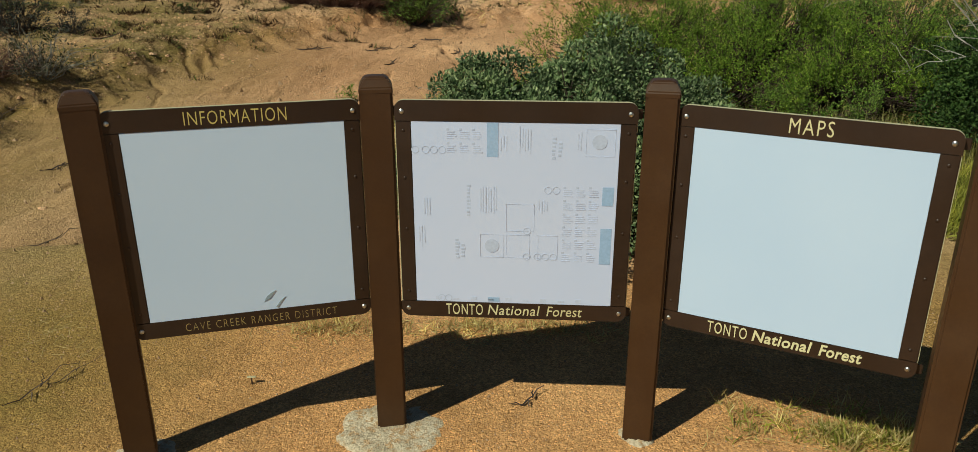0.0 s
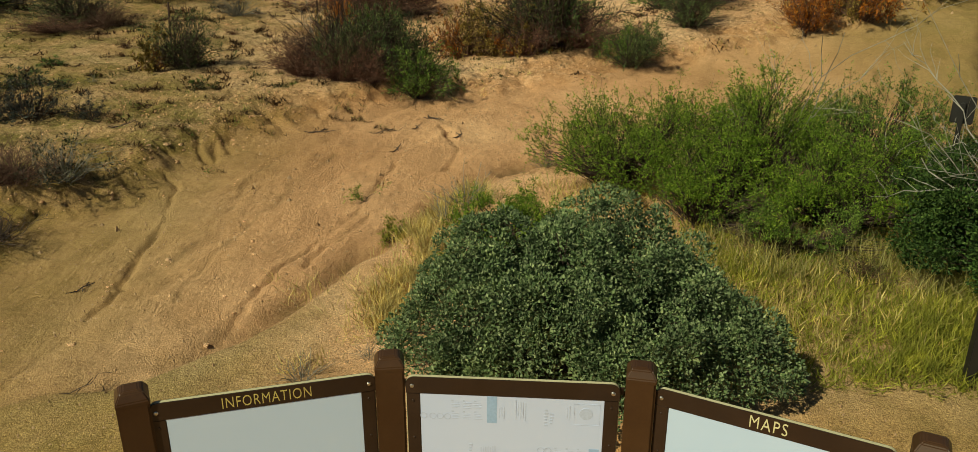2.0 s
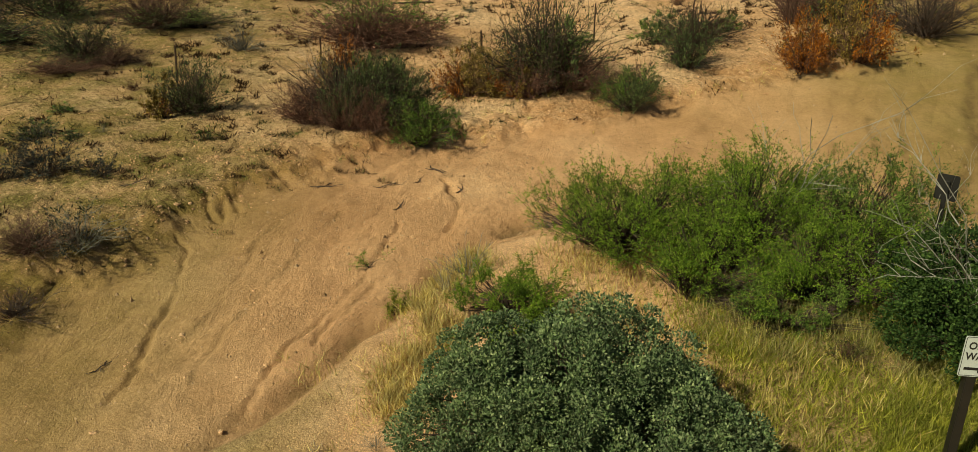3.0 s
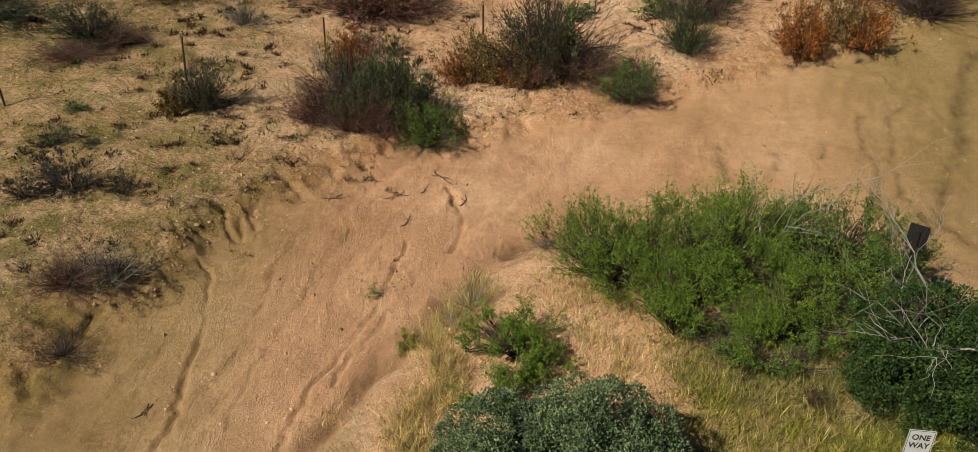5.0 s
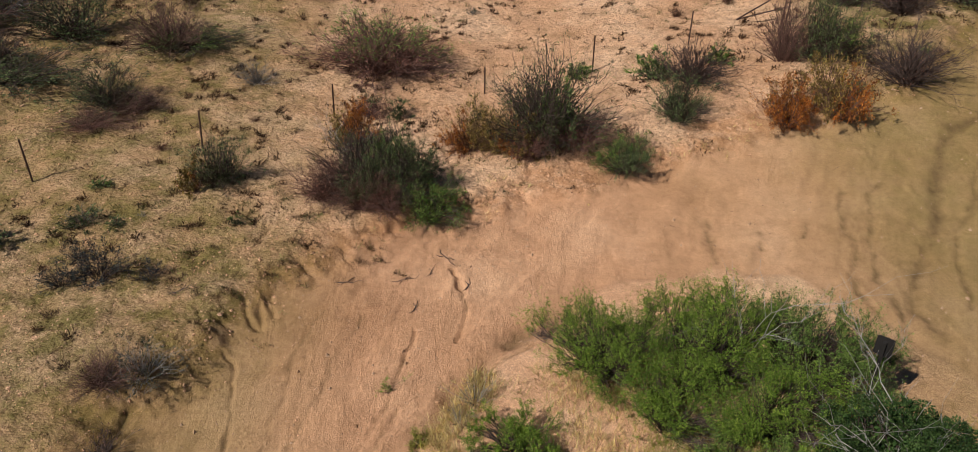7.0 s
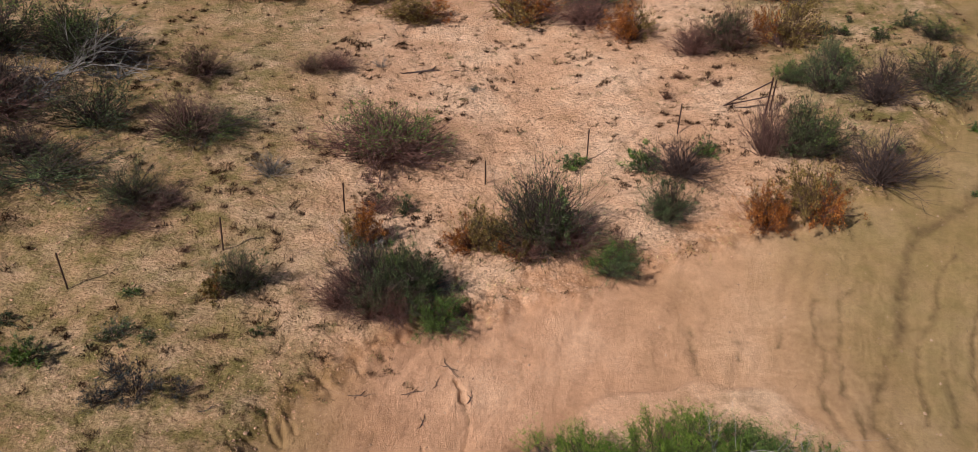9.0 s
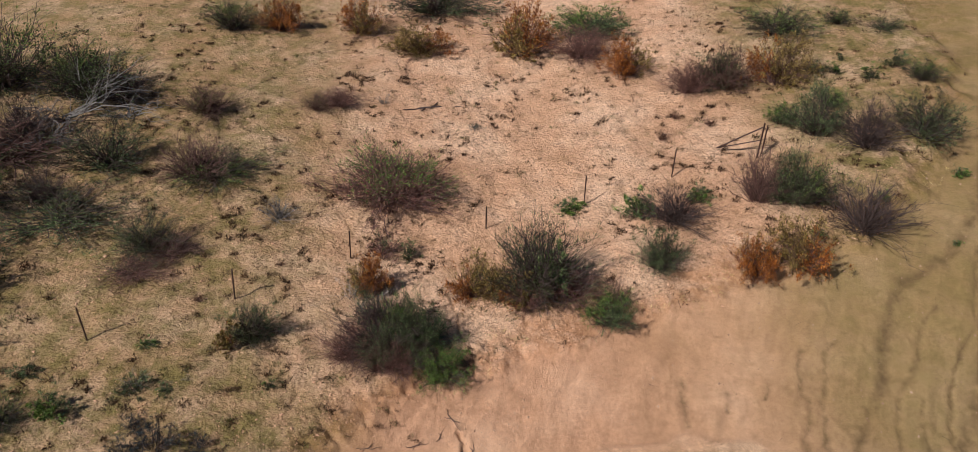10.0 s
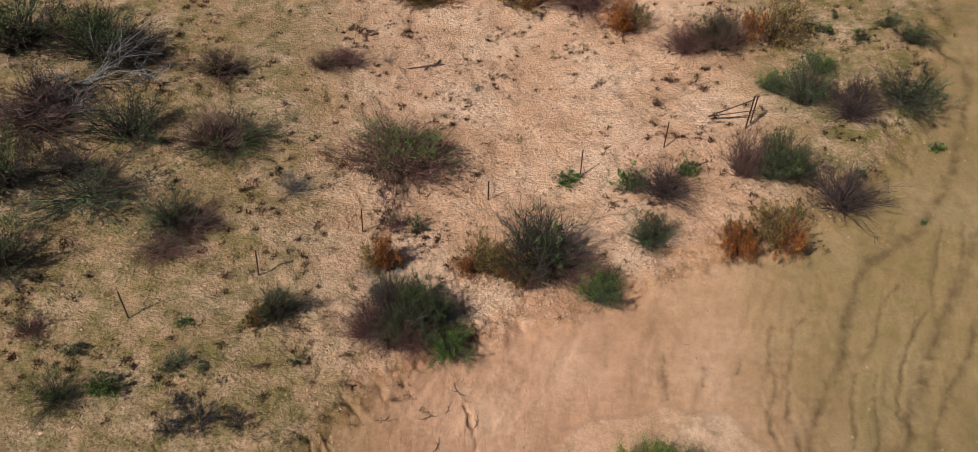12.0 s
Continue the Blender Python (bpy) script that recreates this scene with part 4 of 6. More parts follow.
def post(board, x, y, turn, high, tilt=0.0):
    """A square brown post with a low pyramid cap and a small lip under it."""
    m = Matrix.Translation(Vector((x, y, 0)) - BOARD_AT) @ pose(0, 0, 0, 0, tilt, turn)
    r = 0.079
    bm = box(bmesh.new(), -r, r, -r, r, -0.25, high - 0.062, 0.012)
    bmesh.ops.transform(bm, matrix=m, verts=bm.verts)
    ob = part("post", bm, POST_BROWN, board)
    bm = bmesh.new()
    rows = []
    for q, z in ((r + 0.0015, high - 0.080), (r + 0.0015, high - 0.050), (r * 0.72, high - 0.008), (r * 0.45, high)):
        rows.append([bm.verts.new((sx * q, sy * q, z)) for sx, sy in ((-1, -1), (1, -1), (1, 1), (-1, 1))])
    for a, b in zip(rows, rows[1:]):
        for i in range(4):
            bm.faces.new((a[i], a[(i + 1) % 4], b[(i + 1) % 4], b[i]))
    bm.faces.new(rows[-1])
    bm.faces.new(rows[0][::-1])
    bmesh.ops.bevel(bm, geom=bm.edges[:], offset=0.006, segments=2, affect="EDGES")
    bmesh.ops.transform(bm, matrix=m, verts=bm.verts)
    part("cap", bm, POST_BROWN, ob)
    return ob


def information_board():
    board = empty("information_board", *BOARD_AT, "three-panel brown trailhead information board on square posts", "sign board")
    post(board, -1.815, 3.43, 25, 1.925)
    post(board, -0.545, 3.755, 8, 1.94)
    post(board, 0.815, 3.645, -12, 1.94)
    post(board, 2.03, 3.01, -27, 1.93)

    a, sheet_a, m, head_z, foot_z = panel(board, -1.695, 3.42, -0.66, 3.705, SHEET_LEFT)
    words(a, m, "INFORMATION", 0.008, head_z + 0.018, 0.092, YELLOW, "yellow routed capital letter", 0, 1.12, 0.68, -0.0008)
    words(a, m, "CAVE CREEK RANGER DISTRICT", 0.03, foot_z - 0.064, 0.062, DULL_YELLOW, "dull yellow routed capital letter", 0, 1.24, 0.69, -0.0012)
    for outline in ([(0.045, 0.835), (0.075, 0.848), (0.105, 0.89), (0.085, 0.88), (0.06, 0.862)], [(0.10, 0.80), (0.125, 0.832), (0.15, 0.85), (0.13, 0.825), (0.108, 0.795)]):
        bm = slab(bmesh.new(), outline, -0.0085, -0.0062)
        bmesh.ops.transform(bm, matrix=m, verts=bm.verts)
        part("torn_flake", bm, TEAR, sheet_a, "torn grey flake of the surface")

    b, sheet_b, m, head_z, foot_z = panel(board, -0.417, 3.69, 0.665, 3.615, FILM)
    words(b, m, "TONTO", -0.25, foot_z - 0.068, 0.088, PALE_YELLOW, "cream routed letter", 0, 1.15, 0.56)
    words(b, m, "National", 0.0, foot_z - 0.064, 0.080, PALE_YELLOW, "cream routed script letter", 0.16, 1.06, 0.92, 0.0002)
    words(b, m, "Forest", 0.26, foot_z - 0.064, 0.080, PALE_YELLOW, "cream routed script letter", 0.16, 1.04, 0.84, 0.0002)
    film_print(sheet_b, m, head_z, foot_z)

    c, sheet_c, m, head_z, foot_z = panel(board, 0.915, 3.575, 1.875, 3.066, SHEET)
    words(c, m, "MAPS", 0.0, head_z + 0.018, 0.10, PALE_YELLOW, "cream routed capital letter", 0, 1.2, 0.70, -0.0004)
    words(c, m, "TONTO", -0.25, foot_z - 0.068, 0.088, PALE_YELLOW, "cream routed letter", 0, 1.15, 0.56)
    words(c, m, "National", 0.0, foot_z - 0.064, 0.080, PALE_YELLOW, "cream routed script letter", 0.16, 1.06, 0.92, 0.0016)
    words(c, m, "Forest", 0.26, foot_z - 0.064, 0.080, PALE_YELLOW, "cream routed script letter", 0.16, 1.04, 0.84, 0.0016)


def film_print(sheet, m, head_z, foot_z):
    """The unreadable mirrored print on the film: blue blocks, rows of bars, rings and plain marks."""
    rng = random.Random(3)
    wide, tall = PANEL_W - 0.16, head_z - foot_z
    spot = lambda u, v: (-wide / 2 + u * wide, head_z - v * tall)

    def bar(bm, u0, u1, v0, v1):
        (xa, za), (xb, zb) = spot(u0, v1), spot(u1, v0)
        box(bm, xa, xb, -0.0072, -0.0062, za, zb)

    blue, grey, pale = bmesh.new(), bmesh.new(), bmesh.new()
    for u0, u1, v0, v1 in ((0.365, 0.42, 0.005, 0.18), (0.93, 0.985, 0.33, 0.43), (0.93, 0.985, 0.555, 0.755), (0.37, 0.43, 0.965, 0.99)):
        bar(blue, u0, u1, v0, v1)
    for cu, cv, cols, rows in ((0.74, 0.33, 3, 6), (0.17, 0.035, 3, 2)):
        for i in range(cols):
            for j in range(rows):
                u, v = cu + i * 0.062, cv + j * 0.072
                bar(grey, u, u + 0.012, v, v + 0.010)
                for k in range(4):
                    bar(pale, u + 0.002, u + 0.034 + rng.random() * 0.016, v + 0.016 + k * 0.011, v + 0.021 + k * 0.011)
    for u0, v0, n, long in ((0.33, 0.33, 7, 0.17), (0.43, 0.06, 3, 0.10), (0.52, 0.02, 5, 0.15), (0.62, 0.40, 4, 0.08), (0.05, 0.40, 3, 0.12), (0.02, 0.55, 3, 0.14), (0.80, 0.04, 2, 0.12)):
        for k in range(n):
            bar(pale, u0 + k * 0.013, u0 + k * 0.013 + 0.006, v0 + rng.random() * 0.02, v0 + long * (0.7 + 0.3 * rng.random()))
    for u0, v0, n in ((0.265, 0.33, 9), (0.68, 0.075, 6), (0.205, 0.63, 6), (0.71, 0.10, 4), (0.235, 0.66, 4)):
        for k in range(n):
            bar(grey, u0, u0 + 0.012 + 0.010 * rng.random(), v0 + k * 0.020, v0 + k * 0.020 + 0.011)
    for u0, u1, v0, v1 in ((0.84, 0.98, 0.03, 0.17), (0.33, 0.45, 0.60, 0.73), (0.46, 0.58, 0.60, 0.73), (0.46, 0.60, 0.43, 0.58), (0.62, 0.72, 0.60, 0.73)):
        for q in ((u0, u1, v0, v0 + 0.002), (u0, u1, v1 - 0.002, v1), (u0, u0 + 0.002, v0, v1), (u1 - 0.002, u1, v0, v1)):
            bar(pale, *q)
    for u, v in ((0.905, 0.095), (0.39, 0.665)):
        x, z = spot(u, v)
        ring(grey, x, z, 0.036, 0.0355, Matrix.Translation((0, -0.0062, 0)))
    for u in range(9):
        bar(pale, 0.10 + u * 0.09, 0.13 + u * 0.09, 0.965 + 0.01 * (u % 2), 0.985)
    for u, v in ((0.015, 0.148), (0.066, 0.148), (0.106, 0.148), (0.147, 0.148), (0.665, 0.352), (0.705, 0.352), (0.566, 0.578), (0.566, 0.722), (0.62, 0.722), (0.66, 0.722), (0.70, 0.722), (0.13, 0.975), (0.165, 0.975)):
        x, z = spot(u, v)
        ring(grey, x, z, 0.019, 0.003, Matrix.Translation((0, -0.0062, 0)))
    for name, bm, mat, label in (("blue_print", blue, PRINT_BLUE, "faded blue printed blocks"), ("grey_print", grey, PRINT_GREY, "faint grey printed bars and rings"), ("pale_print", pale, PRINT_PALE, "very faint printed lines")):
        bmesh.ops.transform(bm, matrix=m, verts=bm.verts)
        tagged(part(name, bm, mat, sheet, label), kind="stuff")


def footing(x, y, r, seed):
    """A rough pat of concrete round a post's foot."""
    rng = random.Random(seed)
    bm = bmesh.new()
    n, rows = 40, []
    wob = [1 + 0.6 * (rng.random() - 0.5) for _ in range(n)]
    for _ in range(2):
        wob = [(wob[i - 1] + wob[i] + wob[(i + 1) % n]) / 3 for i in range(n)]
    wob = [(wob[i - 1] + wob[i] * 2 + wob[(i + 1) % n]) / 4 for i in range(n)]
    for q, z in ((1.02, -0.06), (1.0, -0.012), (0.9, 0.002), (0.75, 0.008), (0.6, 0.010), (0.4, 0.014), (0.25, 0.016)):
        rows.append([bm.verts.new((r * q * wob[i] * math.cos(2 * math.pi * i / n), r * q * wob[i] * math.sin(2 * math.pi * i / n), z + 0.014 * (rng.random() - 0.5))) for i in range(n)])
    for a, b in zip(rows, rows[1:]):
        for i in range(n):
            bm.faces.new((a[i], a[(i + 1) % n], b[(i + 1) % n], b[i]))
    bm.faces.new(rows[-1])
    ob = part("concrete_footing", bm, CONCRETE)
    for p in ob.data.polygons:
        p.use_smooth = True
    ob.location = (x, y, float(ground_z(x, y)))
    tagged(ob, "rough sandy concrete footing round the foot of a post", "footing", "post footings")


information_board()
footing(-0.54, 3.67, 0.31, 1)
footing(-1.815, 3.42, 0.19, 2)
footing(0.81, 3.63, 0.105, 3)
footing(2.01, 2.985, 0.11, 4)


# ---- small signs ----
def one_way_sign():
    x, y, z0, z1, w = 4.53, 6.40, 1.31, 1.735, 0.275
    ground = float(ground_z(x, y))
    sign = empty("one_way_sign", x, y, ground, "white ONE WAY sign with black arrow on a dark post", "road sign", turn=-8)
    a, b = z0 - ground, z1 - ground
    bm = box(bmesh.new(), -0.045, 0.045, 0.008, 0.098, -0.2, b - 0.06, 0.006)
    part("post", bm, DARK_BOARD, sign)
    plate = part("plate", slab(bmesh.new(), rounded(-w / 2, w / 2, a, b, 0.02), -0.002, 0.002), SIGN_WHITE, sign)
    bm = bmesh.new()
    outer, inner = rounded(-w / 2 + 0.008, w / 2 - 0.008, a + 0.008, b - 0.008, 0.016), rounded(-w / 2 + 0.014, w / 2 - 0.014, a + 0.014, b - 0.014, 0.012)
    for k in range(len(outer)):
        j = (k + 1) % len(outer)
        bm.faces.new([bm.verts.new((p[0], -0.0035, p[1])) for p in (outer[k], outer[j], inner[j], inner[k])])
    part("border", bm, SIGN_BLACK, plate)
    for text, z in (("ONE", b - 0.135), ("WAY", b - 0.245)):
        for bm in lettering(text, 0.105, 0.0008, Matrix.Translation((0, -0.0035, z)), 0.0, 1.0, 0.86, 0.0026):
            part("letter", bm, SIGN_BLACK, plate, "black capital letter")
    z = a + 0.085
    part("arrow", slab(bmesh.new(), [(-0.095, z - 0.014), (0.03, z - 0.014), (0.03, z - 0.045), (0.1, z), (0.03, z + 0.045), (0.03, z + 0.014), (-0.095, z + 0.014)], -0.0045, -0.0028), SIGN_BLACK, plate, "black arrow")
    for z in (a + 0.02, b - 0.025):
        bm = bmesh.new()
        dome(bm, 0, -0.003, z, 0.007, Matrix.Identity(4))
        part("bolt", bm, STEEL, plate)


def sign_back():
    x, y = 6.32, 10.35
    ground = float(ground_z(x, y))
    sign = empty("small_sign", x, y, ground, "dark back of a small square sign on a post", "road sign", turn=-42)
    part("plate", slab(bmesh.new(), rounded(-0.14, 0.14, 1.32, 1.69, 0.03), 0.0, 0.006), DARK_BOARD, sign)
    part("post", box(bmesh.new(), -0.03, 0.03, -0.05, -0.002, -0.2, 1.60, 0.005), DARK_BOARD, sign)


one_way_sign()
sign_back()


# ---- the old fence ----
def t_post(x, y, high, lean, turn, twig):
    """A rusty steel fence post with a T section, a row of studs and sometimes a caught twig."""
    fence = empty("fence_post", x, y, float(ground_z(x, y)), "thin rusty steel fence post standing in bare soil", "fence post", "old fence posts", turn)
    bm = bmesh.new()
    m = pose(0, 0, 0, lean, lean * 0.6, 0)
    box(bm, -0.022, 0.022, -0.004, 0.004, -0.2, high, 0, m)
    box(bm, -0.004, 0.004, 0.004, 0.036, -0.2, high, 0, m)
    for k in range(10):
        z = 0.15 + k * (high - 0.2) / 10
        box(bm, -0.008, 0.008, -0.012, -0.004, z, z + 0.012, 0, m)
    part("post", bm, RUST, fence)
    if twig:
        rng = np.random.default_rng(int(abs(x) * 10))
        start = np.array([[0.0, 0, 0.55 * high]] * 3)
        end = start + np.array([[0.55, 0.2, 0.25], [-0.35, 0.1, 0.3], [0.35, -0.2, 0.1]])
        v, f = rods(sway(start, end, 0.3, 6, rng, 0.06), 0.004, 0.002)
        arrays("wire", v, f, RUST, fence, "loose rusty wire")


for x, y, high, lean, turn, twig in ((-10.95, 16.87, 1.10, -2, 30, False), (-7.5, 18.74, 1.05, 3, 75, True), (-4.51, 21.01, 1.0, 2, 20, True), (-0.26, 22.69, 0.85, 0, 50, False),
                                     (3.07, 23.74, 1.10, 0, 10, False), (6.24, 24.86, 1.10, 1, 80, False)):
    t_post(x, y, high, lean, turn, twig)


def fence_brace():
    """A corner of the fence: two upright pipes and two slanting ones."""
    x, y = 9.38, 25.7
    z = float(ground_z(x, y))
    brace = empty("fence_corner", x, y, z, "rusty pipe corner brace of the old fence", "fence post")
    foot = np.array([-1.25, 0.75, 0.03])
    for a, b, r in (((0, 0, -0.2), (0.05, 0.02, 1.35), 0.035), ((0.25, 0.3, -0.2), (0.28, 0.3, 1.15), 0.03), (foot, (0.05, 0.0, 1.22), 0.028), (foot, (0.33, 0.28, 0.62), 0.026)):
        lines = np.array([[a, (np.array(a) + np.array(b)) / 2, b]], float)
        v, f = rods(lines, r, r)
        arrays("pipe", v, f, RUST, brace)


fence_brace()

# ---- plants by the board ----
dense_bush("dense_bush", "dense rounded dark green bush with small stiff leaves", 0.95, 6.7,
           [(1.2, 7.0, 0.86, 1.74), (0.75, 6.75, 0.7, 1.55), (0.1, 6.9, 0.72, 1.5), (-0.3, 6.5, 0.55, 1.1), (1.75, 6.6, 0.7, 1.22), (2.2, 6.35, 0.55, 0.8), (0.6, 6.2, 0.8, 1.3), (1.3, 6.1, 0.7, 1.08), (-0.05, 6.45, 0.62, 1.3)],
           76000, (0.038, 0.024), 101, HOLLY_LEAF, TWIG_DARK)
dense_bush("dense_bush", "dense dark green bush under bare grey branches", 6.1, 8.7,
           [(5.9, 8.9, 0.95, 1.55), (6.7, 8.6, 0.9, 1.45), (5.6, 8.3, 0.7, 1.1), (6.4, 8.0, 0.8, 1.0)], 32000, (0.046, 0.027), 102, FERN_LEAF, TWIG_DARK)


ROADSIDE = "bright green feathery shrub beside the dirt road"
plumed_bush("broom_shrub", ROADSIDE, 1.95, 11.45, [(1.8, 11.5, 0.75, 1.35), (2.4, 11.2, 0.7, 1.5), (1.1, 11.9, 0.5, 0.95), (1.6, 11.1, 0.6, 1.05), (2.2, 10.6, 0.6, 1.05), (3.0, 11.6, 0.6, 1.65)], 640, 57, (0.033, 0.0132), 201, BROOM_LEAF, 0.5)
plumed_bush("broom_shrub", ROADSIDE, 3.5, 11.0, [(3.3, 11.2, 0.85, 1.7), (3.9, 10.8, 0.85, 2.0), (3.2, 10.4, 0.7, 1.35), (4.2, 11.4, 0.75, 2.2), (4.05, 12.3, 0.65, 1.6), (3.4, 12.2, 0.5, 1.4)], 800, 57, (0.033, 0.0132), 202, BROOM_LEAF)
plumed_bush("broom_shrub", ROADSIDE, 4.6, 10.1, [(4.5, 10.1, 0.85, 1.5), (5.1, 10.0, 0.75, 1.4), (4.2, 9.6, 0.6, 1.0), (4.9, 9.4, 0.6, 0.9)], 480, 57, (0.033, 0.0132), 203, BROOM_LEAF)
plumed_bush("broom_shrub", "deep green feathery shrub beside the dirt road", 5.5, 11.2, [(5.2, 11.3, 0.85, 1.95), (5.9, 11.1, 0.85, 1.85), (5.7, 10.5, 0.7, 1.35), (6.4, 10.7, 0.6, 1.3), (4.9, 12.2, 0.55, 1.35), (6.6, 11.4, 0.7, 1.5)], 700, 57, (0.033, 0.0132), 204, GREEN_LEAF)
plumed_bush("broom_shrub", ROADSIDE, 2.9, 10.1, [(2.7, 10.3, 0.6, 1.1), (2.95, 9.9, 0.6, 0.95), (3.5, 9.6, 0.55, 0.85)], 300, 57, (0.033, 0.0132), 205, BROOM_LEAF)
plumed_bush("low_shrub", "low green shrub in pale grass", 3.7, 9.3, [(3.3, 9.4, 0.5, 0.7), (3.95, 9.25, 0.5, 0.7), (4.5, 9.0, 0.45, 0.6)], 170, 60, (0.032, 0.013), 206, GREEN_LEAF, 0.3)
plumed_bush("low_shrub", "low bright green shrub in dry grass", 0.3, 9.6, [(0.0, 9.9, 0.45, 0.55), (0.6, 9.75, 0.45, 0.62), (0.35, 9.2, 0.5, 0.55), (-0.2, 9.3, 0.35, 0.4), (0.75, 9.1, 0.3, 0.35)], 240, 60, (0.034, 0.013), 207, BROOM_LEAF, 0.28)
plumed_bush("low_shrub", "low bright green shrub in dry grass", 0.1, 8.4, [(0.1, 8.5, 0.5, 0.5), (-0.2, 8.2, 0.35, 0.4)], 110, 60, (0.034, 0.013), 208, BROOM_LEAF, 0.28)
plumed_bush("green_sprig", "small leaning bright green sprig in the road", -1.83, 10.96, [(-1.83, 10.96, 0.1, 0.15), (-1.95, 11.05, 0.08, 0.2)], 6, 40, (0.05, 0.012), 209, BROOM_LEAF, 0.28)
plumed_bush("green_sprig", "small yellow-green plant at the terrace edge", -1.35, 9.8, [(-1.35, 9.8, 0.18, 0.14)], 22, 40, (0.05, 0.012), 210, GRASS_GREEN, 0.2)
branchy("bare_branches", "pale grey bare branches above green bushes", 6.0, 9.4, 4, 1.2, 2.2, TWIG_PALE, 301, 0.011, 0.2)
branchy("dead_tree", "small pale dead tree leaning over green bushes", 7.0, 9.0, 6, 0.9, 2.5, TWIG_PALE, 302, 0.018, 0.12, "dead tree", (-1.3, -0.2))
branchy("bare_branches", "pale grey bare branches above green bushes", 6.2, 8.3, 4, 0.8, 1.8, TWIG_PALE, 304, 0.012, 0.2)
branchy("bare_branches", "pale grey bare branches above green bushes", 4.3, 11.1, 5, 0.8, 2.6, TWIG_PALE, 303, 0.012, 0.2)

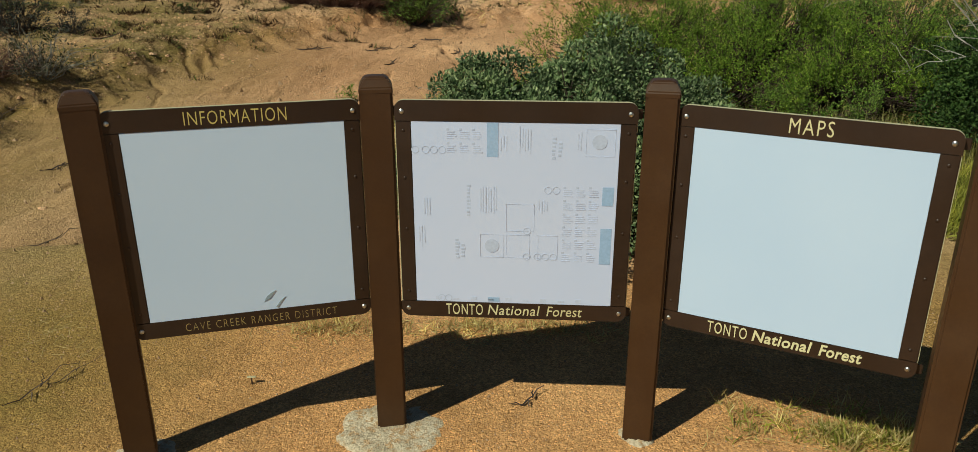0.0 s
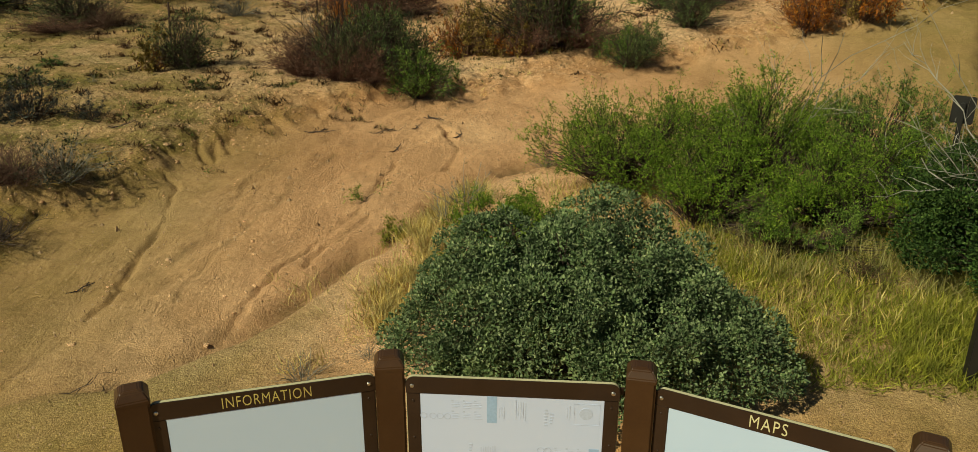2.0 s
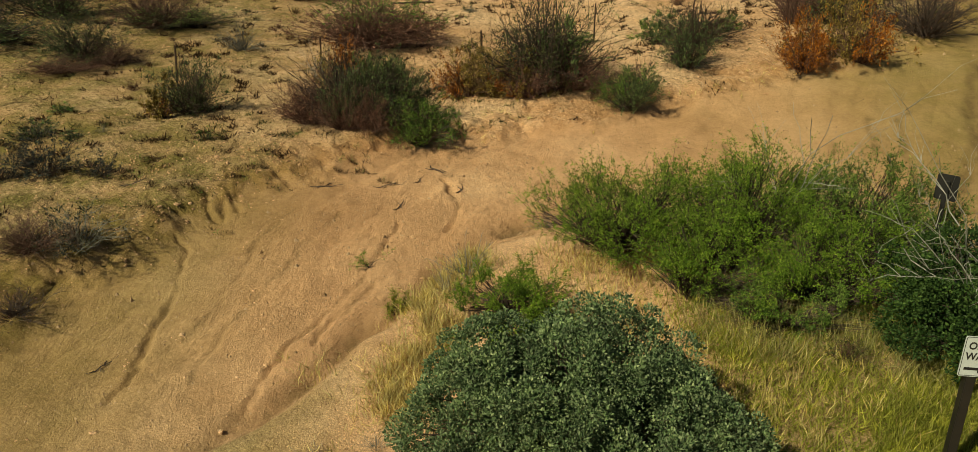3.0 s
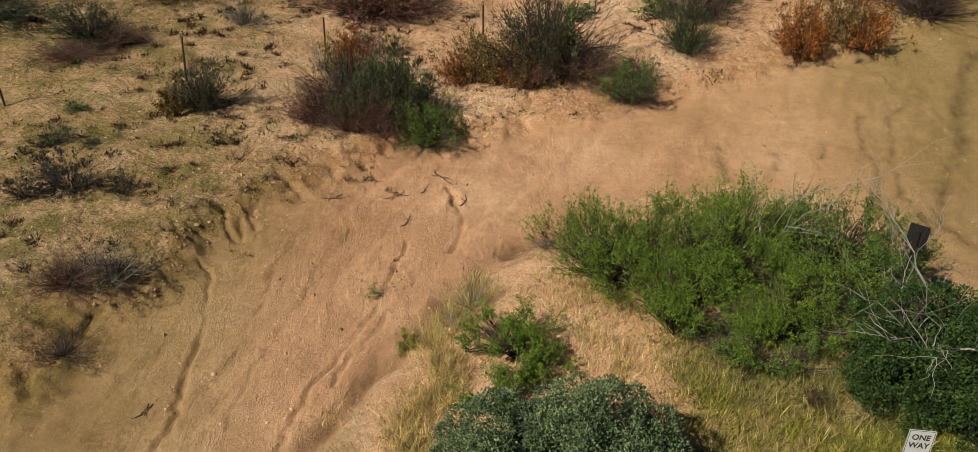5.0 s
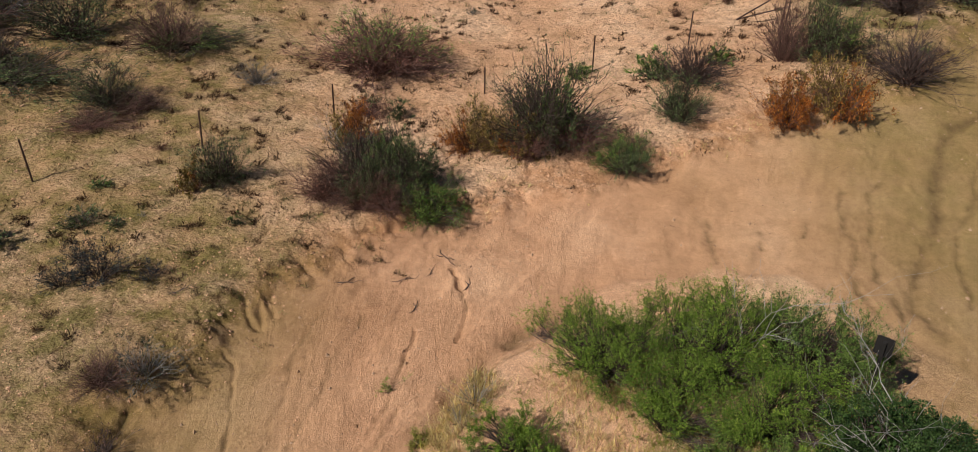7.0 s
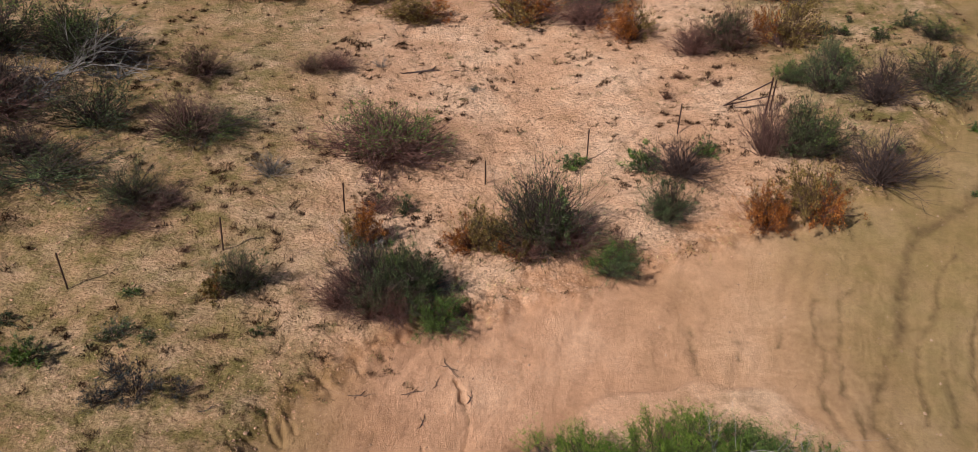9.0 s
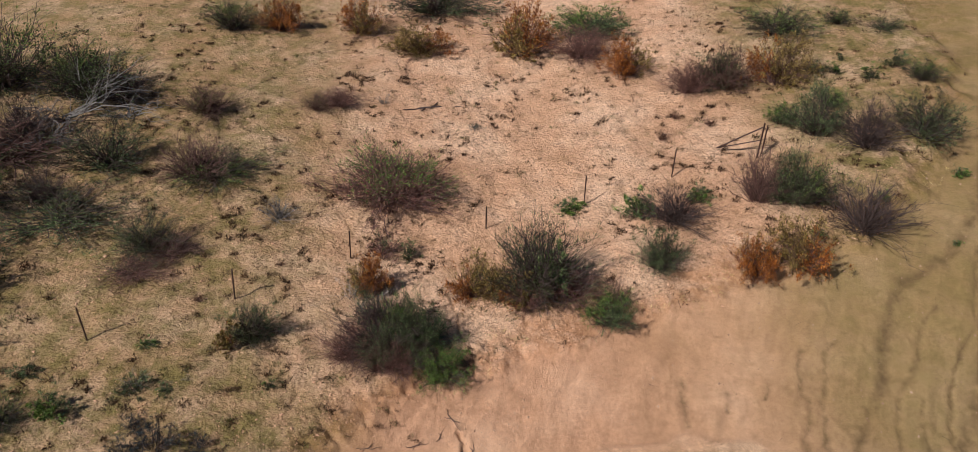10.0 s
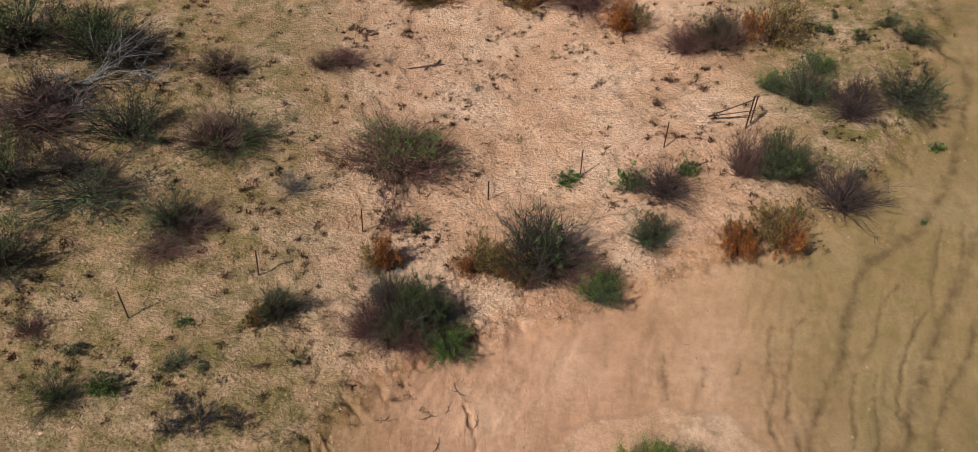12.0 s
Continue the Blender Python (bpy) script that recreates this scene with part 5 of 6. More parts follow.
# ---- shrubs of the hillside: x, y, width, height ----
for kind, rows in (
    ("dark", [(-19.89, 30.7, 5.41, 2.98), (-16.18, 30.07, 4.37, 1.96), (-16.6, 30.58, 3.42, 2.05), (-13.55, 25.23, 3.33, 1.75), (-9.76, 25.12, 3.69, 0.66), (-13.96, 21.93, 4.79, 0.88), (-15.35, 18.55, 2.85, 1.71), (-10.74, 20.78, 2.35, 1.13),
              (-16.85, 22, 3.5, 2.1), (-2.66, 21.18, 0.94, 0.56), (-12.57, 37.61, 2.75, 1.65), (-2.96, 42.21, 6.89, 1.99), (13.13, 36.16, 4.4, 1.2), (17.85, 35.62, 1.69, 0.64), (15.89, 36.57, 1.56, 0.76), (13.29, 31.88, 1.19, 0.59),
              (14.23, 31.73, 1.19, 0.49), (14.78, 32.7, 0.49, 0.29), (15.27, 30.76, 1.12, 0.67), (16.6, 31.58, 1.19, 0.71), (17.14, 30.36, 1.85, 0.84), (15.42, 26.26, 3.04, 1.61), (10.11, 22.79, 2.1, 1.7), (-12.07, 15.79, 1.07, 0.34),
              (-12.01, 14.13, 1.65, 0.99), (-8.28, 15.18, 0.74, 0.16), (-5.75, 15.45, 0.49, 0.29), (-9.11, 15.19, 1.05, 0.47)]),
    ("twig", [(-14.71, 30.06, 2.08, 1.17), (-17.06, 25.27, 5.1, 1.22), (-17.2, 26.51, 2.75, 1.45), (-10.47, 24.94, 2.84, 1.45), (-14.84, 23.02, 1.61, 1.01), (-9.95, 20.7, 2.04, 0.57), (5.88, 22.45, 2.46, 1.17), (9.48, 31.24, 2.84, 1.69),
              (13.33, 25.89, 2.44, 1.66), (8.66, 23.08, 1.9, 1.85), (11.55, 21.39, 2.63, 1.52), (-6.75, 10.6, 1.3, 0.5), (-6.3, 9.25, 1.0, 0.34), (-3.15, 19.62, 0.86, 0.62), (-3.04, 17.06, 2.49, 1.61), (3.52, 18.68, 1.14, 0.82)]),
    ("purple", [(-6.35, 30.81, 1.66, 0.83), (-10.71, 19.62, 2.07, 0.4), (4.04, 35.4, 3.09, 1.45), (-3.57, 21.29, 1.18, 0.74), (8, 31.11, 1.96, 1.29), (-13.76, 16.37, 1.22, 0.81), (-3.88, 16.59, 1.61, 1.06), (-3.05, 16.13, 1.31, 0.86),
                (2.21, 19.0, 1.85, 1.0), (0.9, 18.7, 1.5, 1.1), (-2.5, 16.2, 1.3, 0.9)]),
    ("sage", [(5.01, 20.09, 1.67, 1.34), (9.16, 31.36, 1.84, 1.47), (11.84, 26.94, 2.23, 1.71), (9.56, 22.93, 1.75, 1.89), (-6.64, 17.13, 1.51, 1.21), (-3.38, 17.95, 1.32, 1.06), (-1.96, 17.2, 1.63, 1.3), (-3, 16.4, 1.4, 1.2), (-2.2, 16.7, 1.4, 1.4)]),
    ("upright", [(1.4, 19.33, 2.83, 2.26)]),
    ("orange", [(1.31, 36.48, 3.31, 2.44), (5.79, 33.26, 2.24, 1.69), (-10.41, 38.35, 2.27, 1.81), (-6.53, 38.51, 2.3, 1.77), (7.8, 19.74, 1.56, 1.46), (-3.8, 19.38, 1.33, 1.25)]),
    ("olive", [(-3.54, 36.78, 3.04, 1.46), (11.7, 31.39, 2.61, 2.2), (9.17, 19.92, 1.86, 1.74), (-7.09, 16.86, 0.92, 0.86), (-0.61, 19.34, 1.5, 1.4), (0.27, 19.23, 1.36, 1.27), (0.75, 18.8, 1.2, 0.95)]),
    ("green", [(4.67, 38.01, 4.08, 1.38), (2.53, 23.38, 1.02, 0.42), (4.81, 22.85, 1.24, 0.84), (6.83, 23.44, 0.88, 0.6), (13.01, 28.92, 1.27, 0.86), (10.85, 27.78, 1.32, 0.9), (15.84, 24.14, 0.6, 0.34), (12.6, 22.66, 0.46, 0.31),
               (10.03, 21.12, 0.54, 0.26), (14.13, 20.64, 0.35, 0.16), (-9.25, 16.75, 0.52, 0.2), (-10.82, 14.4, 0.95, 0.65), (-1.54, 16.24, 1.69, 1.15), (3.24, 18.16, 1.55, 1.05), (-2.5, 17.5, 1.3, 1.35), (1.7, 19, 1.2, 1.6)]),
    ("mixed", [(-3.66, 24.59, 4.3, 1.6)]),
    ("grey", [(-0.74, 29.27, 0.53, 0.32), (-6.16, 10.86, 1.16, 0.7)]),
    ("blue", [(-8.68, 13.28, 0.92, 0.51), (-8.01, 13.49, 1.23, 0.68), (-8.61, 14.04, 0.84, 0.46), (-7.01, 13.54, 0.8, 0.44)]),
    ("rust", [(7.15, 29.02, 0.58, 0.39), (8.29, 28.38, 0.58, 0.45), (6.38, 27.53, 0.66, 0.53), (-6.54, 20.37, 0.38, 0.25), (-8.56, 18.61, 0.42, 0.34)]),
    ("tuft", [(-11.31, 29.41, 2.62, 1.08), (-7.25, 30.44, 1.59, 0.71), (3.7, 9.2, 0.95, 0.5), (4.4, 8.5, 0.75, 0.35)]),
    ("wisp", [(-4.6, 31.23, 0.97, 0.73), (-7.15, 22.74, 1.59, 0.77), (-9.13, 15.42, 0.93, 0.48), (-7.9, 15.58, 0.31, 0.25), (-1.8, 6.5, 0.65, 0.35), (-0.35, 10.6, 0.9, 0.7), (-0.6, 10.1, 0.7, 0.5), (-1.2, 6.9, 0.4, 0.25),
              (0.9, 12.3, 0.6, 0.4)]),
):
    for x, y, wide, tall in rows:
        plant(kind, x, y, wide, tall)
branchy("dead_tree", "grey dead tree fallen among dark shrubs", -16.35, 28.0, 11, 2.7, 0.9, TWIG_GREY, 311, 0.04, 0.25, "dead tree", (0.7, 0.1))
branchy("fallen_branches", "grey dead brush lying on the hillside", -16.3, 25.9, 18, 2.0, 0.9, DEAD_WOOD, 312, 0.035, 0.3)
branchy("fallen_branches", "pale dead branches lying beside dark shrubs", -14.2, 28.6, 8, 1.6, 0.6, TWIG_GREY, 314, 0.03, 0.3)
branchy("bare_branches", "pale bare branches among purple brush", -3.6, 18.4, 7, 0.8, 1.3, TWIG_PALE, 305, 0.008, 0.3)
branchy("dead_brush", "small heap of dry brush at the road's edge", -6.2, 9.4, 8, 0.5, 0.3, TWIG_DARK, 313, 0.008, 0.3)


# ---- grass, weeds, litter and grit ----
def sown(n, inside, rng, x0, x1, y0, y1):
    """Points of the plan where inside(x, y) allows them."""
    x, y = rng.uniform(x0, x1, n), rng.uniform(y0, y1, n)
    keep = rng.uniform(0, 1, n) < inside(x, y)
    return x[keep], y[keep]


def grass(name, label, n, inside, area, tall, mat, seed, lean=0.35, clump=5, wide=0.011, spread=0.05):
    rng = np.random.default_rng(seed)
    x, y = sown(n, inside, rng, *area)
    x, y = np.repeat(x, clump), np.repeat(y, clump)
    x, y = x + rng.normal(size=len(x)) * spread, y + rng.normal(size=len(x)) * spread
    at = np.stack([x, y, ground_z(x, y) - 0.01], 1)
    way = rng.normal(size=(len(x), 3)) * lean + np.array([0, 0, 1.0])
    way[:, 2] = np.maximum(way[:, 2], 0.1)
    size = tall * rng.uniform(0.35, 1.15, len(x))
    v, f = blades(at, way, size, wide * rng.uniform(0.6, 1.3, len(x)), 0.12, rng)
    tagged(arrays(name, v, f, mat), label, "grass", kind="stuff")


meadow = lambda x, y: terrace(x, y) * step(2.3, 3.0, x) * step(6.4, 7.2, y + 0.5 * lumps(x, y, 0.5, 43)) * step(10.5, 9.0, y) * step(9.5, 8, x) * step(0.12, 0.3, np.hypot(x - 5.03, y - 8.3)) * (0.25 + 0.75 * step(0.35, 0.6, lumps(x, y, 0.8, 11)))
grass("green_grass", "yellow-green grass between the bushes", 25000, meadow, (2.2, 9.5, 6.2, 10.5), 0.25, GRASS_GREEN, 401, 0.9, 6, 0.0105)
dry = lambda x, y: terrace(x, y) * np.clip(0.6 * np.exp(-((x - 1.6) / 0.8) ** 2 - ((y - 10.9) / 0.35) ** 2) + 0.45 * np.exp(-((x - 1.7) / 0.8) ** 2 - ((y - 9.6) / 1.2) ** 2)
                                          + 0.22 * np.exp(-((x - 3.2) / 1.2) ** 2 - ((y - 8.6) / 0.8) ** 2) + 0.25 * step(2.2, 3.0, x) * step(6.4, 7.0, y) * step(9, 8, y) * lumps(x, y, 0.9, 12), 0, 1)
grass("dry_grass", "pale dry grass on the terrace edge", 17000, dry, (-1.6, 7.0, 4.2, 12.0), 0.30, GRASS_DRY, 402, 0.4)
STRAW_LINE = [(-0.3, 11.0), (-0.55, 10.5), (-0.85, 9.75), (-0.65, 8.95), (-1.1, 8.05), (-1.05, 7.5)]


def tussock_ground(x, y):
    d = np.abs(beside(STRAW_LINE, x, y))
    stray = np.exp(-(((x + 2.1) / 0.3) ** 2) - ((y - 8.4) / 0.3) ** 2) + np.exp(-(((x + 1.85) / 0.2) ** 2) - ((y - 6.7) / 0.2) ** 2)
    return np.clip(1.3 * np.exp(-((d / 0.27) ** 2)) * (0.45 + 0.55 * step(0.25, 0.5, lumps(x, y, 0.35, 33))) + 0.12 * stray, 0, 1)


grass("dry_tussocks", "bright straw tussocks along the terrace edge", 7000, tussock_ground, (-2.6, 1.0, 6.2, 11.4), 0.27, GRASS_DRY, 409, 0.6, 8, 0.009, 0.045)
sparse = lambda x, y: step(13, 17, y) * hillside(x, y) * step(0.52, 0.75, lumps(x, y, 1.1, 13)) * 0.6
grass("sparse_weeds", "sparse low weeds on the hillside", 3000, sparse, (-20, 20, 8, 42), 0.10, WEED, 403, 0.9, 8, 0.02)
edge = lambda x, y: hillside(x, y) * step(2.2, 0.3, beside(BANK, x, y)) * step(0.4, 0.6, lumps(x, y, 0.7, 14))
litter = lambda x, y: step(13, 17, y) * hillside(x, y) * step(0.42, 0.7, lumps(x, y, 0.8, 19))
grass("dry_weeds", "small brown dried weeds on the hillside", 1800, litter, (-20, 20, 8, 42), 0.12, DRY_WEED, 406, 1.6, 28, 0.024, 0.065)
grass("green_weeds", "small green weeds on the hillside", 2600, sparse, (-20, 20, 8, 42), 0.12, WEED, 407, 1.4, 26, 0.022, 0.07)
dark_spots = lambda x, y: step(12, 16, y) * hillside(x, y) * step(0.5, 0.72, lumps(x, y, 2.1, 29))
grass("dark_weeds", "small dark dead weeds on the hillside", 1600, dark_spots, (-20, 20, 8, 42), 0.15, DRY_WEED, 408, 1.6, 34, 0.024, 0.09)
BANK_SPOTS = [(-6.0, 13.0), (-5.6, 12.9), (-5.2, 13.1), (-5.1, 13.5), (-4.7, 13.8), (-6.1, 14.0), (-6.6, 13.7), (-4.4, 14.8), (-4.4, 15.8), (-3.9, 15.8), (-4.7, 14.0), (-4.5, 14.2), (-2.8, 14.5), (-2.5, 14.6), (-5.8, 15.4), (-5.6, 15.8), (-3.9, 13.7), (-3.1, 14.9), (-2.8, 15.0), (-2.0, 14.2), (-3.2, 13.9), (-6.1, 14.6), (-6.5, 14.3), (-6.6, 13.4), (-8.0, 16.0), (-6.6, 15.4), (-4.3, 12.9), (-4.5, 12.0), (-5.4, 12.0), (-5.8, 12.2), (-2.2, 16.0), (-2.6, 15.4)]
on_bank = lambda x, y: np.clip(sum(np.exp(-((x - a) / 0.2) ** 2 - ((y - c) / 0.07) ** 2) for a, c in BANK_SPOTS), 0, 1)
grass("bank_tufts", "flat dark tufts at the lip of the bank", 9000, on_bank, (-10, 0, 8, 17), 0.13, DRY_WEED, 433, 1.3, 22, 0.009, 0.035)
grass("bank_sprouts", "low green sprouts at the lip of the bank", 2600, on_bank, (-10, 0, 8, 17), 0.12, GREEN_LEAF, 434, 1.0, 14, 0.008, 0.04)
scrub = lambda x, y: hillside(x, y) * step(0.55, 0.8, lumps(x, y, 0.9, 48)) * (0.4 + 0.6 * step(0.4, 0.6, lumps(x, y, 3.1, 49)))
grass("dead_tufts", "low dead brown tufts dotted over the hillside", 4200, scrub, (-18, 17, 8.5, 38), 0.17, DRY_WEED, 431, 1.2, 46, 0.022, 0.065)
grass("green_dots", "low dark green tufts dotted over the hillside", 1500, lambda x, y: scrub(y * 0.9, x + 3) * hillside(x, y), (-18, 17, 8.5, 38), 0.15, GREEN_LEAF, 432, 1.1, 36, 0.014, 0.06)
near_hill = lambda x, y: hillside(x, y) * step(17.5, 14, y) * step(0.35, 0.65, lumps(x, y, 0.6, 44))
grass("fine_weeds", "fine green weeds on the bank", 5200, near_hill, (-14, 0, 8, 17.5), 0.05, WEED, 417, 0.9, 12, 0.007, 0.05)
grass("dead_weeds", "fine brown dead weeds on the bank", 2200, near_hill, (-14, 0, 8, 17.5), 0.09, DRY_WEED, 418, 1.0, 12, 0.007, 0.05)
clumps = lambda x, y: np.clip(sum(np.exp(-((x - a) / r) ** 2 - ((y - c) / r) ** 2) for a, c, r in ((3.75, 9.5, 0.35), (4.3, 9.0, 0.3), (4.75, 8.75, 0.4), (3.1, 9.3, 0.3), (5.1, 8.1, 0.3), (3.5, 8.7, 0.25))), 0, 1)
grass("tall_grass", "tall pale grass in front of the green bushes", 900, clumps, (2.5, 5.8, 7.5, 10.2), 0.48, GRASS_PALE, 419, 0.45, 10, 0.008, 0.05)
grass("bank_weeds", "low green and dry weeds along the bank", 2600, edge, (-9, 16, 8, 25), 0.11, WEED, 404, 0.9, 10, 0.012)
bank_dry = lambda x, y: hillside(x, y) * step(2.6, 0.3, beside(BANK, x, y)) * step(0.45, 0.65, lumps(x, y, 0.9, 15)) * step(-3, 0, x)
grass("bank_grass", "short dry grass along the bank", 4500, bank_dry, (-3, 16, 15, 25), 0.18, GRASS_DRY, 405, 0.8, 6, 0.014)


def lying(name, label, n, inside, area, long, thick, mat, seed, category):
    """Sticks or straws lying on the ground."""
    rng = np.random.default_rng(seed)
    x, y = sown(n, inside, rng, *area)
    n = len(x)
    az, size = rng.uniform(0, 2 * np.pi, n), long * rng.uniform(0.3, 1.2, n)
    t = np.linspace(-0.5, 0.5, 4)[None]
    curl = rng.normal(size=(n, 1)) * 0.25
    px = x[:, None] + size[:, None] * (t * np.cos(az)[:, None] - curl * t * t * np.sin(az)[:, None])
    py = y[:, None] + size[:, None] * (t * np.sin(az)[:, None] + curl * t * t * np.cos(az)[:, None])
    lines = np.stack([px, py, ground_z(px, py) + thick * 0.8], -1)
    v, f = rods(lines, thick, thick * 0.5)
    tagged(arrays(name, v, f, mat), label, category, kind="stuff")


tufts = lambda x, y: np.clip(1.4 * np.exp(-((x - 1.72) / 0.3) ** 2 - ((y - 3.72) / 0.13) ** 2) + 1.4 * np.exp(-((x - 2.1) / 0.22) ** 2 - ((y - 3.58) / 0.12) ** 2), 0, 1) * step(0.3, 0.55, lumps(x, y, 0.12, 41))
grass("green_tufts", "short yellow-green grass beside the board", 1300, tufts, (1.2, 2.6, 3.2, 4.1), 0.13, GRASS_GREEN, 414, 3.0, 9, 0.007, 0.025)
grass("dry_tufts", "short dry grass beside the board", 1700, tufts, (1.2, 2.6, 3.2, 4.1), 0.14, GRASS_DRY, 415, 3.5, 8, 0.006, 0.025)
mat_of_straw = lambda x, y: np.exp(-((y - 4.82) / 0.12) ** 2) * np.clip(np.exp(-((x + 0.95) / 0.3) ** 2) + np.exp(-((x - 0.3) / 0.35) ** 2) + 0.5 * step(-1.4, -1.2, x) * step(0.9, 0.7, x), 0, 1)
grass("straw_mat", "flattened dry straw behind the board", 1500, mat_of_straw, (-1.5, 1.0, 4.4, 5.3), 0.13, GRASS_DRY, 416, 4.0, 8, 0.006, 0.02)
straw_spots = lambda x, y: np.clip(1.3 * np.exp(-((x - 1.95) / 0.3) ** 2 - ((y - 3.65) / 0.22) ** 2) + np.exp(-((x - 0.0) / 0.55) ** 2 - ((y - 4.9) / 0.22) ** 2)
                                   + 0.8 * np.exp(-((x + 1.1) / 0.35) ** 2 - ((y - 4.95) / 0.15) ** 2) + 0.3 * np.exp(-((x + 2.8) / 0.5) ** 2 - ((y - 4.9) / 0.3) ** 2), 0, 1)
lying("straw", "loose dry straw on the ground", 9000, straw_spots, (-3.5, 2.7, 2.9, 5.6), 0.14, 0.0022, STRAW, 411, "straw")
anywhere = lambda x, y: 0.15 + 0.85 * step(0.5, 0.8, lumps(x, y, 1.4, 16)) * np.maximum(hillside(x, y), terrace(x, y))
lying("twig_litter", "small dark twigs scattered on the soil", 900, anywhere, (-14, 16, 2.5, 34), 0.22, 0.004, TWIG_DARK, 412, "twigs")


def grit(n, area, small, large, seed, name, label, inside=lambda a, b: 0.25 + 0.75 * lumps(a, b, 0.9, 18), mat=STONE, lumpy=False):
    """Loose stones of many sizes; lumpy: rounded clods with a shoulder, in place of small sharp grains."""
    rng = np.random.default_rng(seed)
    x, y = sown(n, inside, rng, *area)
    n = len(x)
    r = small + (large - small) * rng.uniform(0, 1, n) ** 4
    k = 5 if lumpy else 4
    ring_at = lambda rad, z, twist: [[rad * math.cos(6.2832 * (i + twist) / k), rad * math.sin(6.2832 * (i + twist) / k), z] for i in range(k)]
    corner = ring_at(1.0, -0.4, 0) + (ring_at(0.78, 0.28, 0.4) if lumpy else []) + [[0, 0, 0.5 if lumpy else 0.8]]
    tri = [[i, (i + 1) % k, k + i] for i in range(k)] + [[(i + 1) % k, k + (i + 1) % k, k + i] for i in range(k)] if lumpy else []
    top, first = len(corner) - 1, len(corner) - 1 - k
    tri = np.array(tri + [[first + i, first + (i + 1) % k, top] for i in range(k)])
    corner = np.array(corner, float)
    turn = rng.uniform(0, 6.283, n)
    c, s = np.cos(turn), np.sin(turn)
    shape = corner[None] * rng.uniform(0.6, 1.3, (n, len(corner), 1)) * r[:, None, None] * rng.uniform(0.7, 1.3, (n, 1, 3))
    px = shape[..., 0] * c[:, None] - shape[..., 1] * s[:, None] * 0.8 + x[:, None]
    py = shape[..., 0] * s[:, None] + shape[..., 1] * c[:, None] * 0.8 + y[:, None]
    verts = np.stack([px, py, shape[..., 2] + (ground_z(x, y) + r * 0.15)[:, None]], -1).reshape(-1, 3)
    tagged(arrays(name, verts, (tri[None] + (np.arange(n) * len(corner))[:, None, None]).reshape(-1, 3), mat), label, "gravel", kind="stuff")


grit(27000, (-3.4, 3.2, 1.6, 6.2), 0.004, 0.012, 421, "gravel", "fine granite gravel round the board")
grit(20000, (-8, 3.5, 5, 17), 0.006, 0.026, 422, "road_gravel", "scattered granite gravel on the dirt road")
grit(9000, (-16, 18, 9, 40), 0.012, 0.055, 423, "hillside_stones", "scattered small stones on the hillside")
grit(8500, (-19, 17, 9, 38), 0.024, 0.06, 427, "hillside_clods", "loose clods of tan soil on the hillside", lambda a, b: hillside(a, b) * (0.15 + 0.85 * step(0.35, 0.7, lumps(a, b, 1.3, 47))), SOIL, True)

grit(9000, (-10, 12, 7, 22), 0.015, 0.055, 424, "soil_clods", "broken clods of soil along the bank", lambda a, b: step(0.05, 0.3, hillside(a, b)) * step(1.0, 0.7, hillside(a, b)) * step(0.4, 0.65, lumps(a, b, 0.8, 30)), SOIL, True)


